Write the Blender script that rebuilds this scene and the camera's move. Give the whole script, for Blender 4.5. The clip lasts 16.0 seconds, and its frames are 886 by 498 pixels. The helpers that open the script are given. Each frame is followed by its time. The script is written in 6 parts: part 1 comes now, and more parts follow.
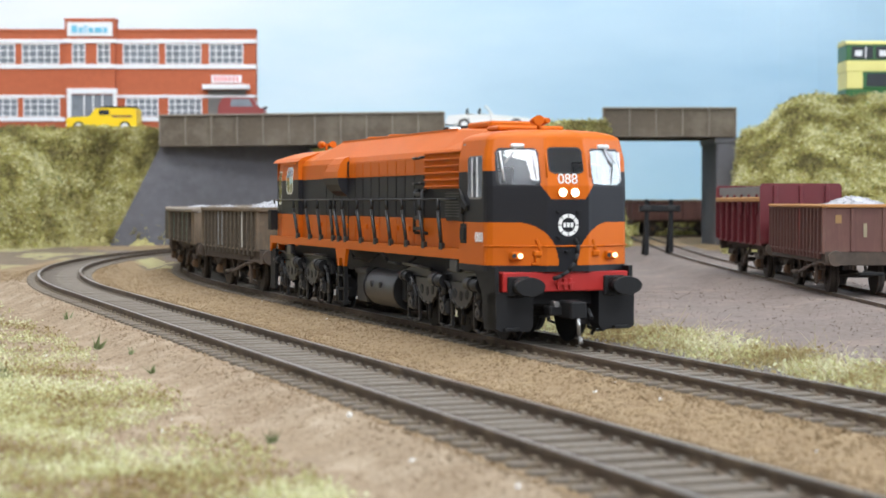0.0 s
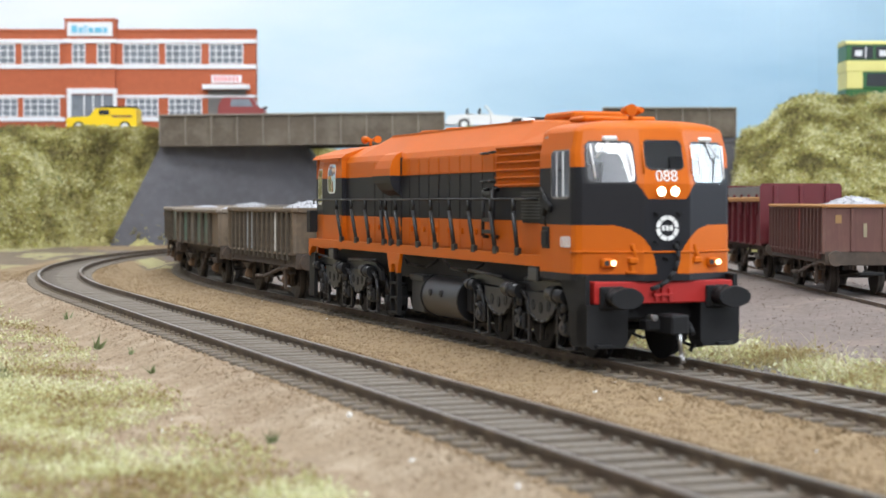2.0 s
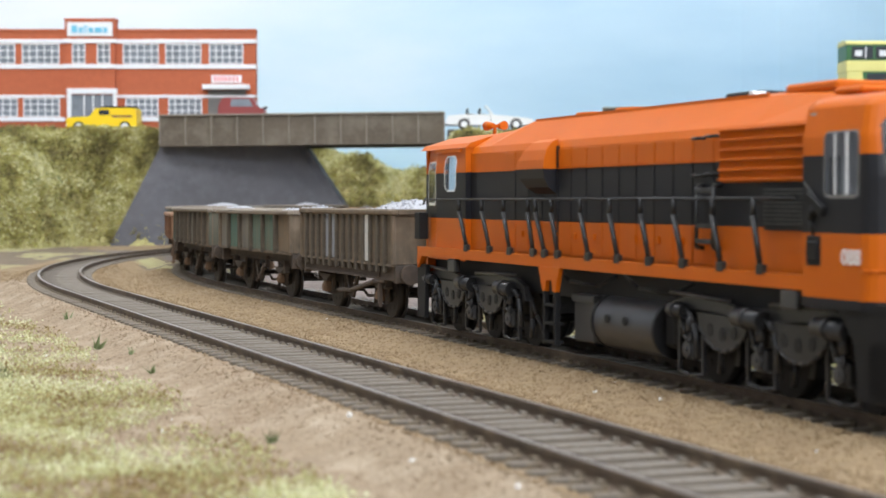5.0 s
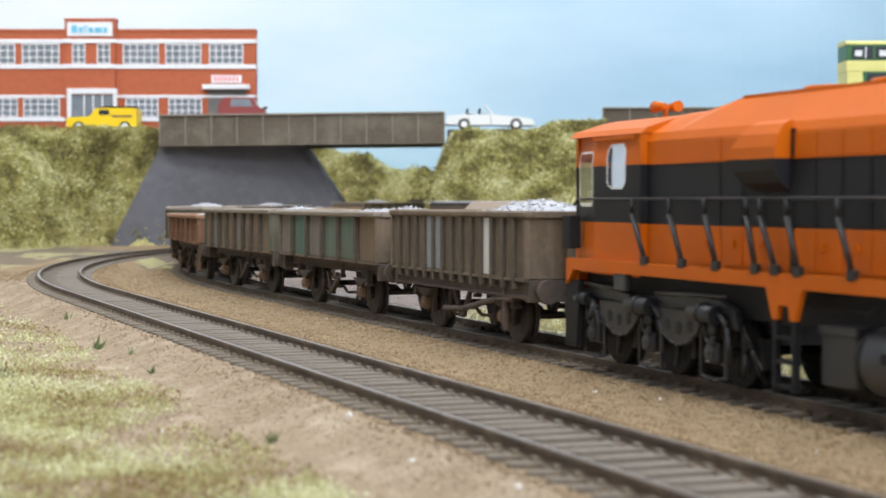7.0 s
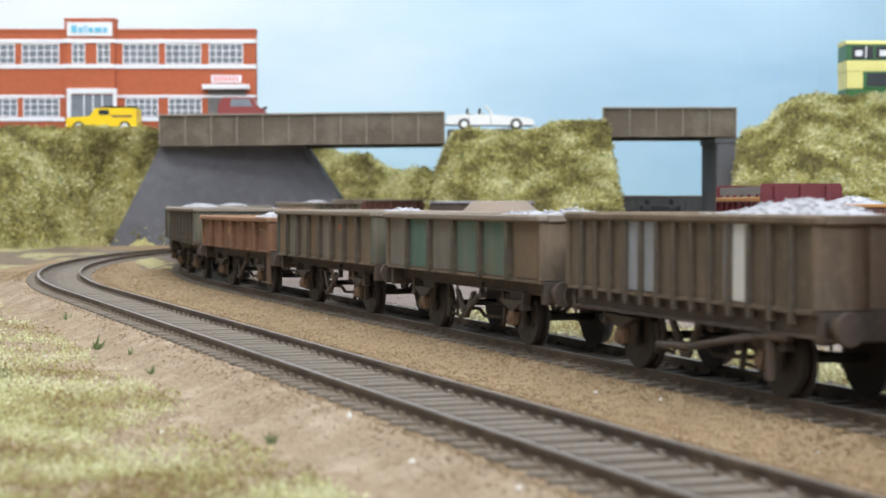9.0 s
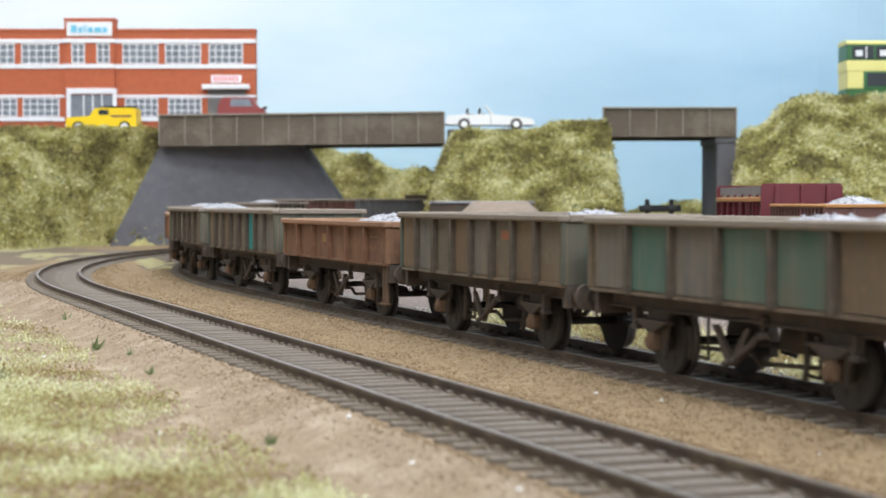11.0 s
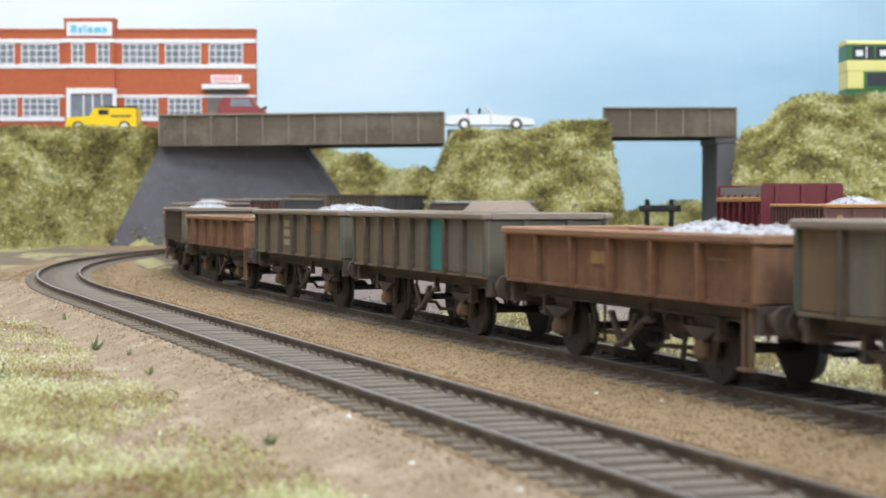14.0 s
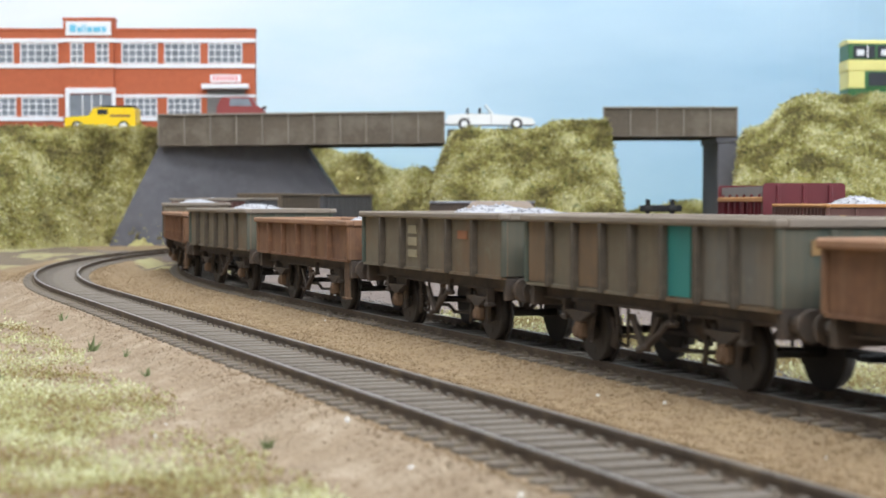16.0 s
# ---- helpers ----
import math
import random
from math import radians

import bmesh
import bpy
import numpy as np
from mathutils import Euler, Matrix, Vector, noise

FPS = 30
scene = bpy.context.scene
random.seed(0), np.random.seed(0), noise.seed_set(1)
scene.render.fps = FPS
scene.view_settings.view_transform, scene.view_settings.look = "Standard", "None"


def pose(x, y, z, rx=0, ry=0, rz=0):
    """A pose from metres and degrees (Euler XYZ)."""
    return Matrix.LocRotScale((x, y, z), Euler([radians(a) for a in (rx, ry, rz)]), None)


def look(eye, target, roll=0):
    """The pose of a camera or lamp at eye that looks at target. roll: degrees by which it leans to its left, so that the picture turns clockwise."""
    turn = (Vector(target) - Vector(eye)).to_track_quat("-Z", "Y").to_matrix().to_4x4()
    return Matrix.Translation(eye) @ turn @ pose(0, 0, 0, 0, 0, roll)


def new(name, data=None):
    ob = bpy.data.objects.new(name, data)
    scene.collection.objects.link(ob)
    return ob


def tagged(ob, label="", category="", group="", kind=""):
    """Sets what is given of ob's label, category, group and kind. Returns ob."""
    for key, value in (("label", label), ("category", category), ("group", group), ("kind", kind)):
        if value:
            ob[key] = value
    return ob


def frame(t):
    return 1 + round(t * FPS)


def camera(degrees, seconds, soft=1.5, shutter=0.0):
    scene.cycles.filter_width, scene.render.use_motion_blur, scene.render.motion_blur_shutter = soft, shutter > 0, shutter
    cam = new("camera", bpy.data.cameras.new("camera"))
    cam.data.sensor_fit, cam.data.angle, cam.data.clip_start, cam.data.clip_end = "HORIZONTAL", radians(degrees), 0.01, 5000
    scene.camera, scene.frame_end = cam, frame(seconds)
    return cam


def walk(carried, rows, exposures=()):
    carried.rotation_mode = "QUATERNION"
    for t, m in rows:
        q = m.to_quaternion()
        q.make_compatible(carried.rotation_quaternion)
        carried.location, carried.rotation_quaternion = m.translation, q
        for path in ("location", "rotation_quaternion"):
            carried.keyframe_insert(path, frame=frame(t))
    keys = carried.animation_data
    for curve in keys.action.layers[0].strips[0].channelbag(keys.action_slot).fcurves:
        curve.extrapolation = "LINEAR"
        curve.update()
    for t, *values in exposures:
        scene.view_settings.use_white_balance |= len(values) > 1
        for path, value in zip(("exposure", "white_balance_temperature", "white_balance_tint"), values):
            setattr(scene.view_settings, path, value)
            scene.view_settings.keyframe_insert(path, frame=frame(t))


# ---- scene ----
# A model railway layout in 4 mm scale. Lengths below are millimetres; MM turns them into metres.
MM = 0.001


def pm(x, y, z, rx=0, ry=0, rz=0):
    return pose(x * MM, y * MM, z * MM, rx, ry, rz)


# ---------------------------------------------------------------- camera
cam = camera(29.77, 16.0, soft=1.6, shutter=0.5)
cam.data.dof.use_dof = True
cam.data.dof.focus_distance, cam.data.dof.aperture_fstop = 0.5, 52
TILT = 90 - 1.637
walk(cam, [(0, pm(0, 0, 33.9, TILT)), (8, pm(0, 0, 33.9, TILT)), (9, pm(0, 0.8, 33.9, TILT)),
           (11.5, pm(0, 2.0, 33.9, TILT)), (14, pm(0, 2.4, 33.9, TILT)), (15, pm(0, 5.0, 33.85, TILT)),
           (15.5, pm(0, 6.0, 33.85, TILT)), (16, pm(0, 6.4, 33.85, TILT))])

# ---------------------------------------------------------------- light
world = bpy.data.worlds.new("room_air")
scene.world = world
world.use_nodes = True
world.node_tree.nodes["Background"].inputs[0].default_value = (0.75, 0.85, 1.0, 1)
world.node_tree.nodes["Background"].inputs[1].default_value = 0.3


def area(name, eye, target, w, h, power, colour):
    d = bpy.data.lights.new(name, "AREA")
    d.shape, d.size, d.size_y, d.energy, d.color = "RECTANGLE", w * MM, h * MM, power, colour
    ob = new(name, d)
    ob.matrix_world = look([c * MM for c in eye], [c * MM for c in target])
    return ob


area("strip_light", (-150, 250, 1150), (-60, 700, 0), 1500, 260, 15.8, (0.95, 0.98, 1.02))
area("strip_light", (-190, 1050, 1300), (-110, 1350, 0), 1500, 220, 12.2, (0.95, 0.98, 1.02))
area("ceiling_panel", (560, -1940, 1545), (560, -1940, 0), 1280, 1280, 84, (0.94, 0.98, 1.04))
area("window_light", (2385, 650, 850), (0, 650, 850), 1300, 900, 42, (0.76, 0.88, 1.0))
scene.view_settings.exposure = 0.0
# ---------------------------------------------------------------- materials
def mat(name, colour, rough=0.7, metal=0.0, var=0.15, scale=60.0, bump=0.0, bscale=None, second=None, mix=0.5, fine=True, coat=0.0, dirt=None, dirt_amount=0.0, spec=0.5, streak=None):
    """A painted or mineral surface: base colour varied at two scales, a second colour in patches, fine relief.
    scale is in cells per metre of object space divided by ten."""
    m = bpy.data.materials.new(name)
    m.use_nodes = True
    nt = m.node_tree
    b = nt.nodes["Principled BSDF"]
    b.inputs["Roughness"].default_value, b.inputs["Metallic"].default_value = rough, metal
    b.inputs["Specular IOR Level"].default_value = spec
    b.inputs["Coat Weight"].default_value = coat
    co = nt.nodes.new("ShaderNodeTexCoord")

    def noise_tex(s, detail=4.0, rough_=0.6):
        n = nt.nodes.new("ShaderNodeTexNoise")
        n.inputs["Scale"].default_value, n.inputs["Detail"].default_value, n.inputs["Roughness"].default_value = s, detail, rough_
        nt.links.new(co.outputs["Object"], n.inputs["Vector"])
        return n.outputs["Fac"]

    def ramp(sock, lo, hi):
        r = nt.nodes.new("ShaderNodeMapRange")
        r.inputs[1].default_value, r.inputs[2].default_value = lo, hi
        nt.links.new(sock, r.inputs[0])
        return r.outputs[0]

    def blend(fac, a, c2):
        x = nt.nodes.new("ShaderNodeMix")
        x.data_type = "RGBA"
        nt.links.new(fac, x.inputs[0])
        for sock, val in ((x.inputs[6], a), (x.inputs[7], c2)):
            if isinstance(val, tuple):
                sock.default_value = (*val[:3], 1)
            else:
                nt.links.new(val, sock)
        return x.outputs[2]

    k = lambda c, f: tuple(min(1, v * f) for v in c)
    out = blend(ramp(noise_tex(scale * 10), 0.3, 0.7), k(colour, 1 - var), k(colour, 1 + var))
    if second:
        out = blend(ramp(noise_tex(scale * 3, 5.0), 0.5 - 0.18 + (0.5 - mix) * 0.3, 0.5 + 0.18 + (0.5 - mix) * 0.3), out, second)
    if fine:
        f = noise_tex(scale * 60, 3.0)
        out = blend(ramp(f, 0.35, 0.68), out, blend(ramp(f, 0, 1), k(colour, 1 - var * 1.6), k(colour, 1 + var * 1.2)))
    if dirt:
        out = blend(ramp(noise_tex(scale * 5, 6.0, 0.7), 0.62 - dirt_amount * 0.4, 0.8 - dirt_amount * 0.3), out, dirt)
    if streak:
        # runs of rust and dust down the sheets
        mp = nt.nodes.new("ShaderNodeMapping")
        mp.inputs["Scale"].default_value = (1.0, 1.0, 0.08)
        nt.links.new(co.outputs["Object"], mp.inputs[0])
        st = nt.nodes.new("ShaderNodeTexNoise")
        st.inputs["Scale"].default_value, st.inputs["Detail"].default_value, st.inputs["Roughness"].default_value = 330, 6, 0.7
        nt.links.new(mp.outputs[0], st.inputs["Vector"])
        out = blend(ramp(st.outputs["Fac"], 0.46, 0.78), out, streak)
        blot = noise_tex(70, 6.0, 0.7)
        out = blend(ramp(blot, 0.55, 0.95), out, k(streak, 0.6))
    nt.links.new(out, b.inputs["Base Color"])
    if bump:
        bp = nt.nodes.new("ShaderNodeBump")
        bp.inputs["Strength"].default_value, bp.inputs["Distance"].default_value = 1.0, bump * MM
        nt.links.new(noise_tex((bscale or scale * 30), 3.0), bp.inputs["Height"])
        nt.links.new(bp.outputs[0], b.inputs["Normal"])
    return m


def glow(name, colour, strength):
    m = bpy.data.materials.new(name)
    m.use_nodes = True
    b = m.node_tree.nodes["Principled BSDF"]
    b.inputs["Base Color"].default_value = b.inputs["Emission Color"].default_value = (*colour, 1)
    b.inputs["Emission Strength"].default_value = strength
    return m


def glass_mat(name, tint=(0.9, 0.95, 0.95), rough=0.02):
    m = bpy.data.materials.new(name)
    m.use_nodes = True
    b = m.node_tree.nodes["Principled BSDF"]
    b.inputs["Base Color"].default_value = (*tint, 1)
    b.inputs["Roughness"].default_value, b.inputs["Transmission Weight"].default_value = rough, 1.0
    b.inputs["IOR"].default_value = 1.8
    return m


M = {
    "orange": mat("orange_paint", (0.53, 0.112, 0.002), 0.45, var=0.06, scale=4, fine=False, spec=0.22),
    "black": mat("black_paint", (0.012, 0.012, 0.015), 0.5, var=0.12, scale=5, fine=False, spec=0.25),
    "frame_black": mat("frame_black", (0.008, 0.008, 0.009), 0.6, var=0.2, scale=8, spec=0.3),
    "rail_black": mat("handrail_black", (0.012, 0.012, 0.013), 0.45, var=0.1, scale=8),
    "grey_tank": mat("tank_grey", (0.036, 0.036, 0.038), 0.38, var=0.15, scale=6),
    "bogie": mat("bogie_grey", (0.022, 0.022, 0.024), 0.38, var=0.25, scale=10),
    "grey_steel": mat("dusty_grey_steel", (0.09, 0.088, 0.09), 0.8, var=0.2, scale=4, dirt=(0.14, 0.11, 0.085), dirt_amount=0.25),
    "red": mat("buffer_beam_red", (0.38, 0.014, 0.011), 0.5, var=0.08, scale=6, fine=False),
    "white": mat("white_paint", (0.82, 0.82, 0.8), 0.5, var=0.03, scale=6, fine=False),
    "wiper": mat("silver_wiper", (0.8, 0.8, 0.8), 0.3, 0.2, var=0.03, scale=6, fine=False),
    "glass": glass_mat("cab_glass"),
    "steel": mat("worn_steel", (0.35, 0.34, 0.33), 0.35, 0.9, var=0.15, scale=8),
    "lamp": glow("lit_lens", (1.0, 0.86, 0.6), 5.0),
    "lamp_dim": glow("marker_lens", (1.0, 0.75, 0.4), 2.5),
    "interior": mat("cab_interior", (0.26, 0.27, 0.28), 0.8, var=0.1, scale=6),
    # wagons
    "brown": mat("bauxite_weathered", (0.152, 0.113, 0.074), 0.85, var=0.28, scale=7, second=(0.1, 0.078, 0.054), dirt=(0.17, 0.11, 0.066), dirt_amount=0.25, bump=0.12, streak=(0.2, 0.145, 0.098)),
    "olive": mat("olive_weathered", (0.158, 0.134, 0.093), 0.85, var=0.28, scale=6, second=(0.155, 0.108, 0.066), mix=0.5, dirt=(0.185, 0.1, 0.045), dirt_amount=0.3, bump=0.12, streak=(0.19, 0.15, 0.1)),
    # weathered ribs, coloured darker than the sheets for their shadow contrast
    "rib_brown": mat("rib_weathered_shade", (0.098, 0.078, 0.056), 0.88, var=0.26, scale=8, second=(0.068, 0.054, 0.04), dirt=(0.17, 0.12, 0.075), dirt_amount=0.2, bump=0.12),
    "sole": mat("solebar_brown", (0.085, 0.062, 0.048), 0.88, var=0.28, scale=8, second=(0.055, 0.042, 0.034), dirt=(0.13, 0.09, 0.065), dirt_amount=0.3),
    "rust": mat("rust_red_weathered", (0.19, 0.092, 0.048), 0.85, var=0.28, scale=7, second=(0.135, 0.066, 0.042), mix=0.5, dirt=(0.23, 0.115, 0.05), dirt_amount=0.3, bump=0.1, streak=(0.25, 0.145, 0.08)),
    "grey_sheet": mat("grey_brown_sheet", (0.15, 0.14, 0.118), 0.85, var=0.22, scale=7, dirt=(0.14, 0.11, 0.075), dirt_amount=0.35, streak=(0.24, 0.18, 0.12)),
    "rust_sheet": mat("rusty_sheet", (0.17, 0.108, 0.06), 0.85, var=0.24, scale=7, second=(0.14, 0.112, 0.075), mix=0.6, streak=(0.21, 0.135, 0.075)),
    "rim_grey": mat("rim_dusty", (0.23, 0.19, 0.15), 0.85, var=0.18, scale=4, dirt=(0.15, 0.115, 0.08), dirt_amount=0.3),
    "rim_rust": mat("rim_rust", (0.3, 0.165, 0.095), 0.85, var=0.2, scale=4, dirt=(0.18, 0.1, 0.06), dirt_amount=0.4),
    "green": mat("faded_green", (0.075, 0.15, 0.115), 0.8, var=0.18, scale=4, dirt=(0.14, 0.12, 0.08), dirt_amount=0.45, streak=(0.17, 0.17, 0.12)),
    "dark_green": mat("dark_green_end", (0.06, 0.085, 0.068), 0.8, var=0.18, scale=4, dirt=(0.11, 0.09, 0.06), dirt_amount=0.45, streak=(0.13, 0.11, 0.075)),
    "teal": mat("teal_patch", (0.025, 0.21, 0.19), 0.6, var=0.08, scale=4),
    "silver": mat("bare_patch", (0.3, 0.31, 0.33), 0.55, 0.1, var=0.2, scale=5, dirt=(0.13, 0.11, 0.09), dirt_amount=0.3),
    "chalk": mat("chalky_patch", (0.66, 0.65, 0.62), 0.7, var=0.08, scale=5, dirt=(0.3, 0.26, 0.2), dirt_amount=0.2),
    "patch_orange": mat("orange_patch", (0.36, 0.12, 0.045), 0.8, var=0.2, scale=5, dirt=(0.19, 0.13, 0.08), dirt_amount=0.5),
    "cream_mark": mat("faded_lettering", (0.36, 0.31, 0.2), 0.8, var=0.15, scale=5, dirt=(0.18, 0.15, 0.1), dirt_amount=0.5),
    "yellow_mark": mat("yellow_lettering", (0.32, 0.19, 0.075), 0.8, var=0.15, scale=5, dirt=(0.18, 0.11, 0.06), dirt_amount=0.45),
    "under": mat("underframe_rusty", (0.078, 0.06, 0.047), 0.9, var=0.3, scale=8, dirt=(0.13, 0.085, 0.055), dirt_amount=0.35, bump=0.15),
    "axlebox": mat("axlebox_rust", (0.15, 0.088, 0.048), 0.9, var=0.3, scale=8, dirt=(0.07, 0.05, 0.04), dirt_amount=0.4),
    "wheel": mat("wheel_dark", (0.052, 0.042, 0.034), 0.65, 0.15, var=0.2, scale=8),
    "maroon": mat("maroon_fresh", (0.125, 0.012, 0.018), 0.5, var=0.12, scale=5, dirt=(0.14, 0.06, 0.04), dirt_amount=0.15),
    "red_brown": mat("red_brown_paint", (0.12, 0.05, 0.04), 0.65, var=0.15, scale=5, dirt=(0.16, 0.09, 0.06), dirt_amount=0.2, streak=(0.16, 0.08, 0.055)),
    "yellow_rim": mat("ochre_rim", (0.42, 0.2, 0.06), 0.7, var=0.1, scale=5),
    "grey_inside": mat("grey_interior", (0.2, 0.19, 0.18), 0.85, var=0.12, scale=5),
    "stone_load": mat("pale_ballast", (0.42, 0.42, 0.44), 0.9, var=0.35, scale=40, second=(0.3, 0.3, 0.32)),
    "sand": mat("brown_sand", (0.3, 0.235, 0.185), 0.95, var=0.15, scale=40, bump=0.4),
    # ground
    "ballast": mat("tan_ballast", (0.29, 0.205, 0.112), 0.95, var=0.3, scale=30, second=(0.225, 0.15, 0.082), mix=0.45, bump=0.7, bscale=1400, dirt=(0.38, 0.28, 0.17), dirt_amount=0.15),
    "soil": mat("pale_soil", (0.325, 0.243, 0.16), 0.95, var=0.32, scale=14, second=(0.225, 0.155, 0.09), mix=0.6, bump=0.7, bscale=1300, dirt=(0.42, 0.335, 0.24), dirt_amount=0.3),
    "yard": mat("grey_brown_yard", (0.185, 0.145, 0.125), 0.95, var=0.3, scale=6, second=(0.115, 0.088, 0.072), mix=0.5, bump=0.5, bscale=900, dirt=(0.25, 0.19, 0.15), dirt_amount=0.2),
    "grass_mat": mat("grass_base", (0.4, 0.37, 0.18), 0.95, var=0.3, scale=16, second=(0.27, 0.2, 0.11), mix=0.5, bump=0.8, bscale=900),
    "track_bed": mat("track_bed_grey", (0.2, 0.15, 0.095), 0.95, var=0.3, scale=30, bump=0.5, bscale=1500, second=(0.12, 0.095, 0.07)),
    "cinder": mat("grey_cinder", (0.19, 0.168, 0.155), 0.95, var=0.3, scale=30, bump=0.6, bscale=1300),
    "sleeper": mat("sleeper_grey_brown", (0.165, 0.145, 0.122), 0.85, var=0.35, scale=14, bump=0.1, second=(0.2, 0.145, 0.085), mix=0.45, dirt=(0.08, 0.068, 0.056), dirt_amount=0.3),
    "rail": mat("rusty_rail_side", (0.12, 0.086, 0.06), 0.8, 0.05, var=0.35, scale=14, dirt=(0.22, 0.16, 0.1), dirt_amount=0.25),
    "railhead": mat("rail_head", (0.2, 0.175, 0.155), 0.45, 0.6, var=0.25, scale=14),
    "scrub": mat("scrub_base", (0.44, 0.41, 0.17), 0.95, var=0.3, scale=6, second=(0.34, 0.26, 0.12), bump=1.0, bscale=500),
    "concrete": mat("abutment_concrete", (0.135, 0.135, 0.15), 0.85, var=0.16, scale=2, second=(0.1, 0.098, 0.108), bump=0.1, dirt=(0.17, 0.17, 0.185), dirt_amount=0.2),
    "girder": mat("girder_brown", (0.125, 0.1, 0.072), 0.8, var=0.2, scale=5, second=(0.09, 0.07, 0.05), dirt=(0.2, 0.17, 0.13), dirt_amount=0.3),
    "girder_light": mat("girder_rib", (0.24, 0.205, 0.165), 0.75, var=0.12, scale=4),
    "road": mat("road_grey", (0.12, 0.12, 0.12), 0.9, var=0.15, scale=8),
    "brick": mat("red_brick_card", (0.45, 0.115, 0.05), 0.85, var=0.12, scale=20, fine=True),
    "trim": mat("white_trim", (0.78, 0.78, 0.8), 0.7, var=0.04, scale=5, fine=False),
    "pane": mat("grey_pane", (0.2, 0.22, 0.25), 0.25, var=0.2, scale=8, fine=False),
    "sign_blue": mat("pale_blue_sign", (0.16, 0.5, 0.68), 0.6, var=0.06, scale=5, fine=False),
    "sign_pink": mat("pink_sign", (0.72, 0.3, 0.3), 0.6, var=0.08, scale=5, fine=False),
    "van_yellow": mat("van_yellow", (0.88, 0.6, 0.01), 0.35, var=0.04, scale=5, fine=False),
    "car_white": mat("car_white", (0.8, 0.8, 0.8), 0.35, var=0.03, scale=5, fine=False),
    "car_red": mat("truck_red", (0.28, 0.05, 0.045), 0.4, var=0.06, scale=5, fine=False),
    "bus_cream": mat("bus_cream", (0.75, 0.68, 0.24), 0.45, var=0.03, scale=5, fine=False),
    "bus_green": mat("bus_green", (0.03, 0.13, 0.035), 0.4, var=0.05, scale=5, fine=False),
    "tyre": mat("tyre_black", (0.02, 0.02, 0.02), 0.8, var=0.1, scale=8),
    "dark_glass": mat("dark_window", (0.03, 0.035, 0.04), 0.12, var=0.1, scale=6, fine=False),
    "wood": mat("baseboard_ply", (0.35, 0.24, 0.14), 0.7, var=0.15, scale=2),
    "room": mat("room_wall_paint", (0.66, 0.67, 0.69), 0.9, var=0.03, scale=0.3, fine=False),
    "room_floor": mat("room_floor_carpet", (0.16, 0.15, 0.15), 0.95, var=0.1, scale=1),
}


def leafy(name, cols, rough=0.9):
    """Foliage or grass: one colour for each tuft out of a short ramp."""
    m = bpy.data.materials.new(name)
    m.use_nodes = True
    nt = m.node_tree
    b = nt.nodes["Principled BSDF"]
    b.inputs["Roughness"].default_value = rough
    b.inputs["Specular IOR Level"].default_value = 0.2
    g = nt.nodes.new("ShaderNodeNewGeometry")
    co = nt.nodes.new("ShaderNodeTexCoord")
    n = nt.nodes.new("ShaderNodeTexNoise")
    n.inputs["Scale"].default_value, n.inputs["Detail"].default_value = 34, 5
    nt.links.new(co.outputs["Object"], n.inputs["Vector"])
    a = nt.nodes.new("ShaderNodeMath")
    a.operation = "MULTIPLY_ADD"
    a.inputs[1].default_value, a.inputs[2].default_value = 0.24, -0.12
    nt.links.new(g.outputs["Random Per Island"], a.inputs[0])
    s = nt.nodes.new("ShaderNodeMath")
    s.operation = "ADD"
    nt.links.new(n.outputs["Fac"], s.inputs[0])
    nt.links.new(a.outputs[0], s.inputs[1])
    r = nt.nodes.new("ShaderNodeValToRGB")
    e = r.color_ramp.elements
    while len(e) < len(cols):
        e.new(0.5)
    for i, c in enumerate(cols):
        e[i].position, e[i].color = 0.37 + 0.26 * i / (len(cols) - 1), (*c, 1)
    nt.links.new(s.outputs[0], r.inputs[0])
    nt.links.new(r.outputs[0], b.inputs["Base Color"])
    # thin fibres let light through
    tr = nt.nodes.new("ShaderNodeBsdfTranslucent")
    nt.links.new(r.outputs[0], tr.inputs["Color"])
    mx = nt.nodes.new("ShaderNodeMixShader")
    mx.inputs[0].default_value = 0.45
    nt.links.new(b.outputs[0], mx.inputs[1])
    nt.links.new(tr.outputs[0], mx.inputs[2])
    nt.links.new(mx.outputs[0], nt.nodes["Material Output"].inputs["Surface"])
    return m


M["foliage"] = leafy("foliage_flock", [(0.25, 0.22, 0.1), (0.42, 0.35, 0.14), (0.48, 0.46, 0.16), (0.62, 0.58, 0.25), (0.78, 0.75, 0.48)])
M["grass"] = leafy("static_grass", [(0.27, 0.19, 0.085), (0.42, 0.34, 0.16), (0.49, 0.48, 0.22), (0.58, 0.58, 0.31), (0.73, 0.73, 0.48)])
M["weed"] = leafy("weed_green", [(0.11, 0.13, 0.06), (0.2, 0.24, 0.11), (0.34, 0.4, 0.22)])
M["straw"] = leafy("straw_fibre", [(0.3, 0.24, 0.11), (0.45, 0.4, 0.2), (0.62, 0.56, 0.38)])


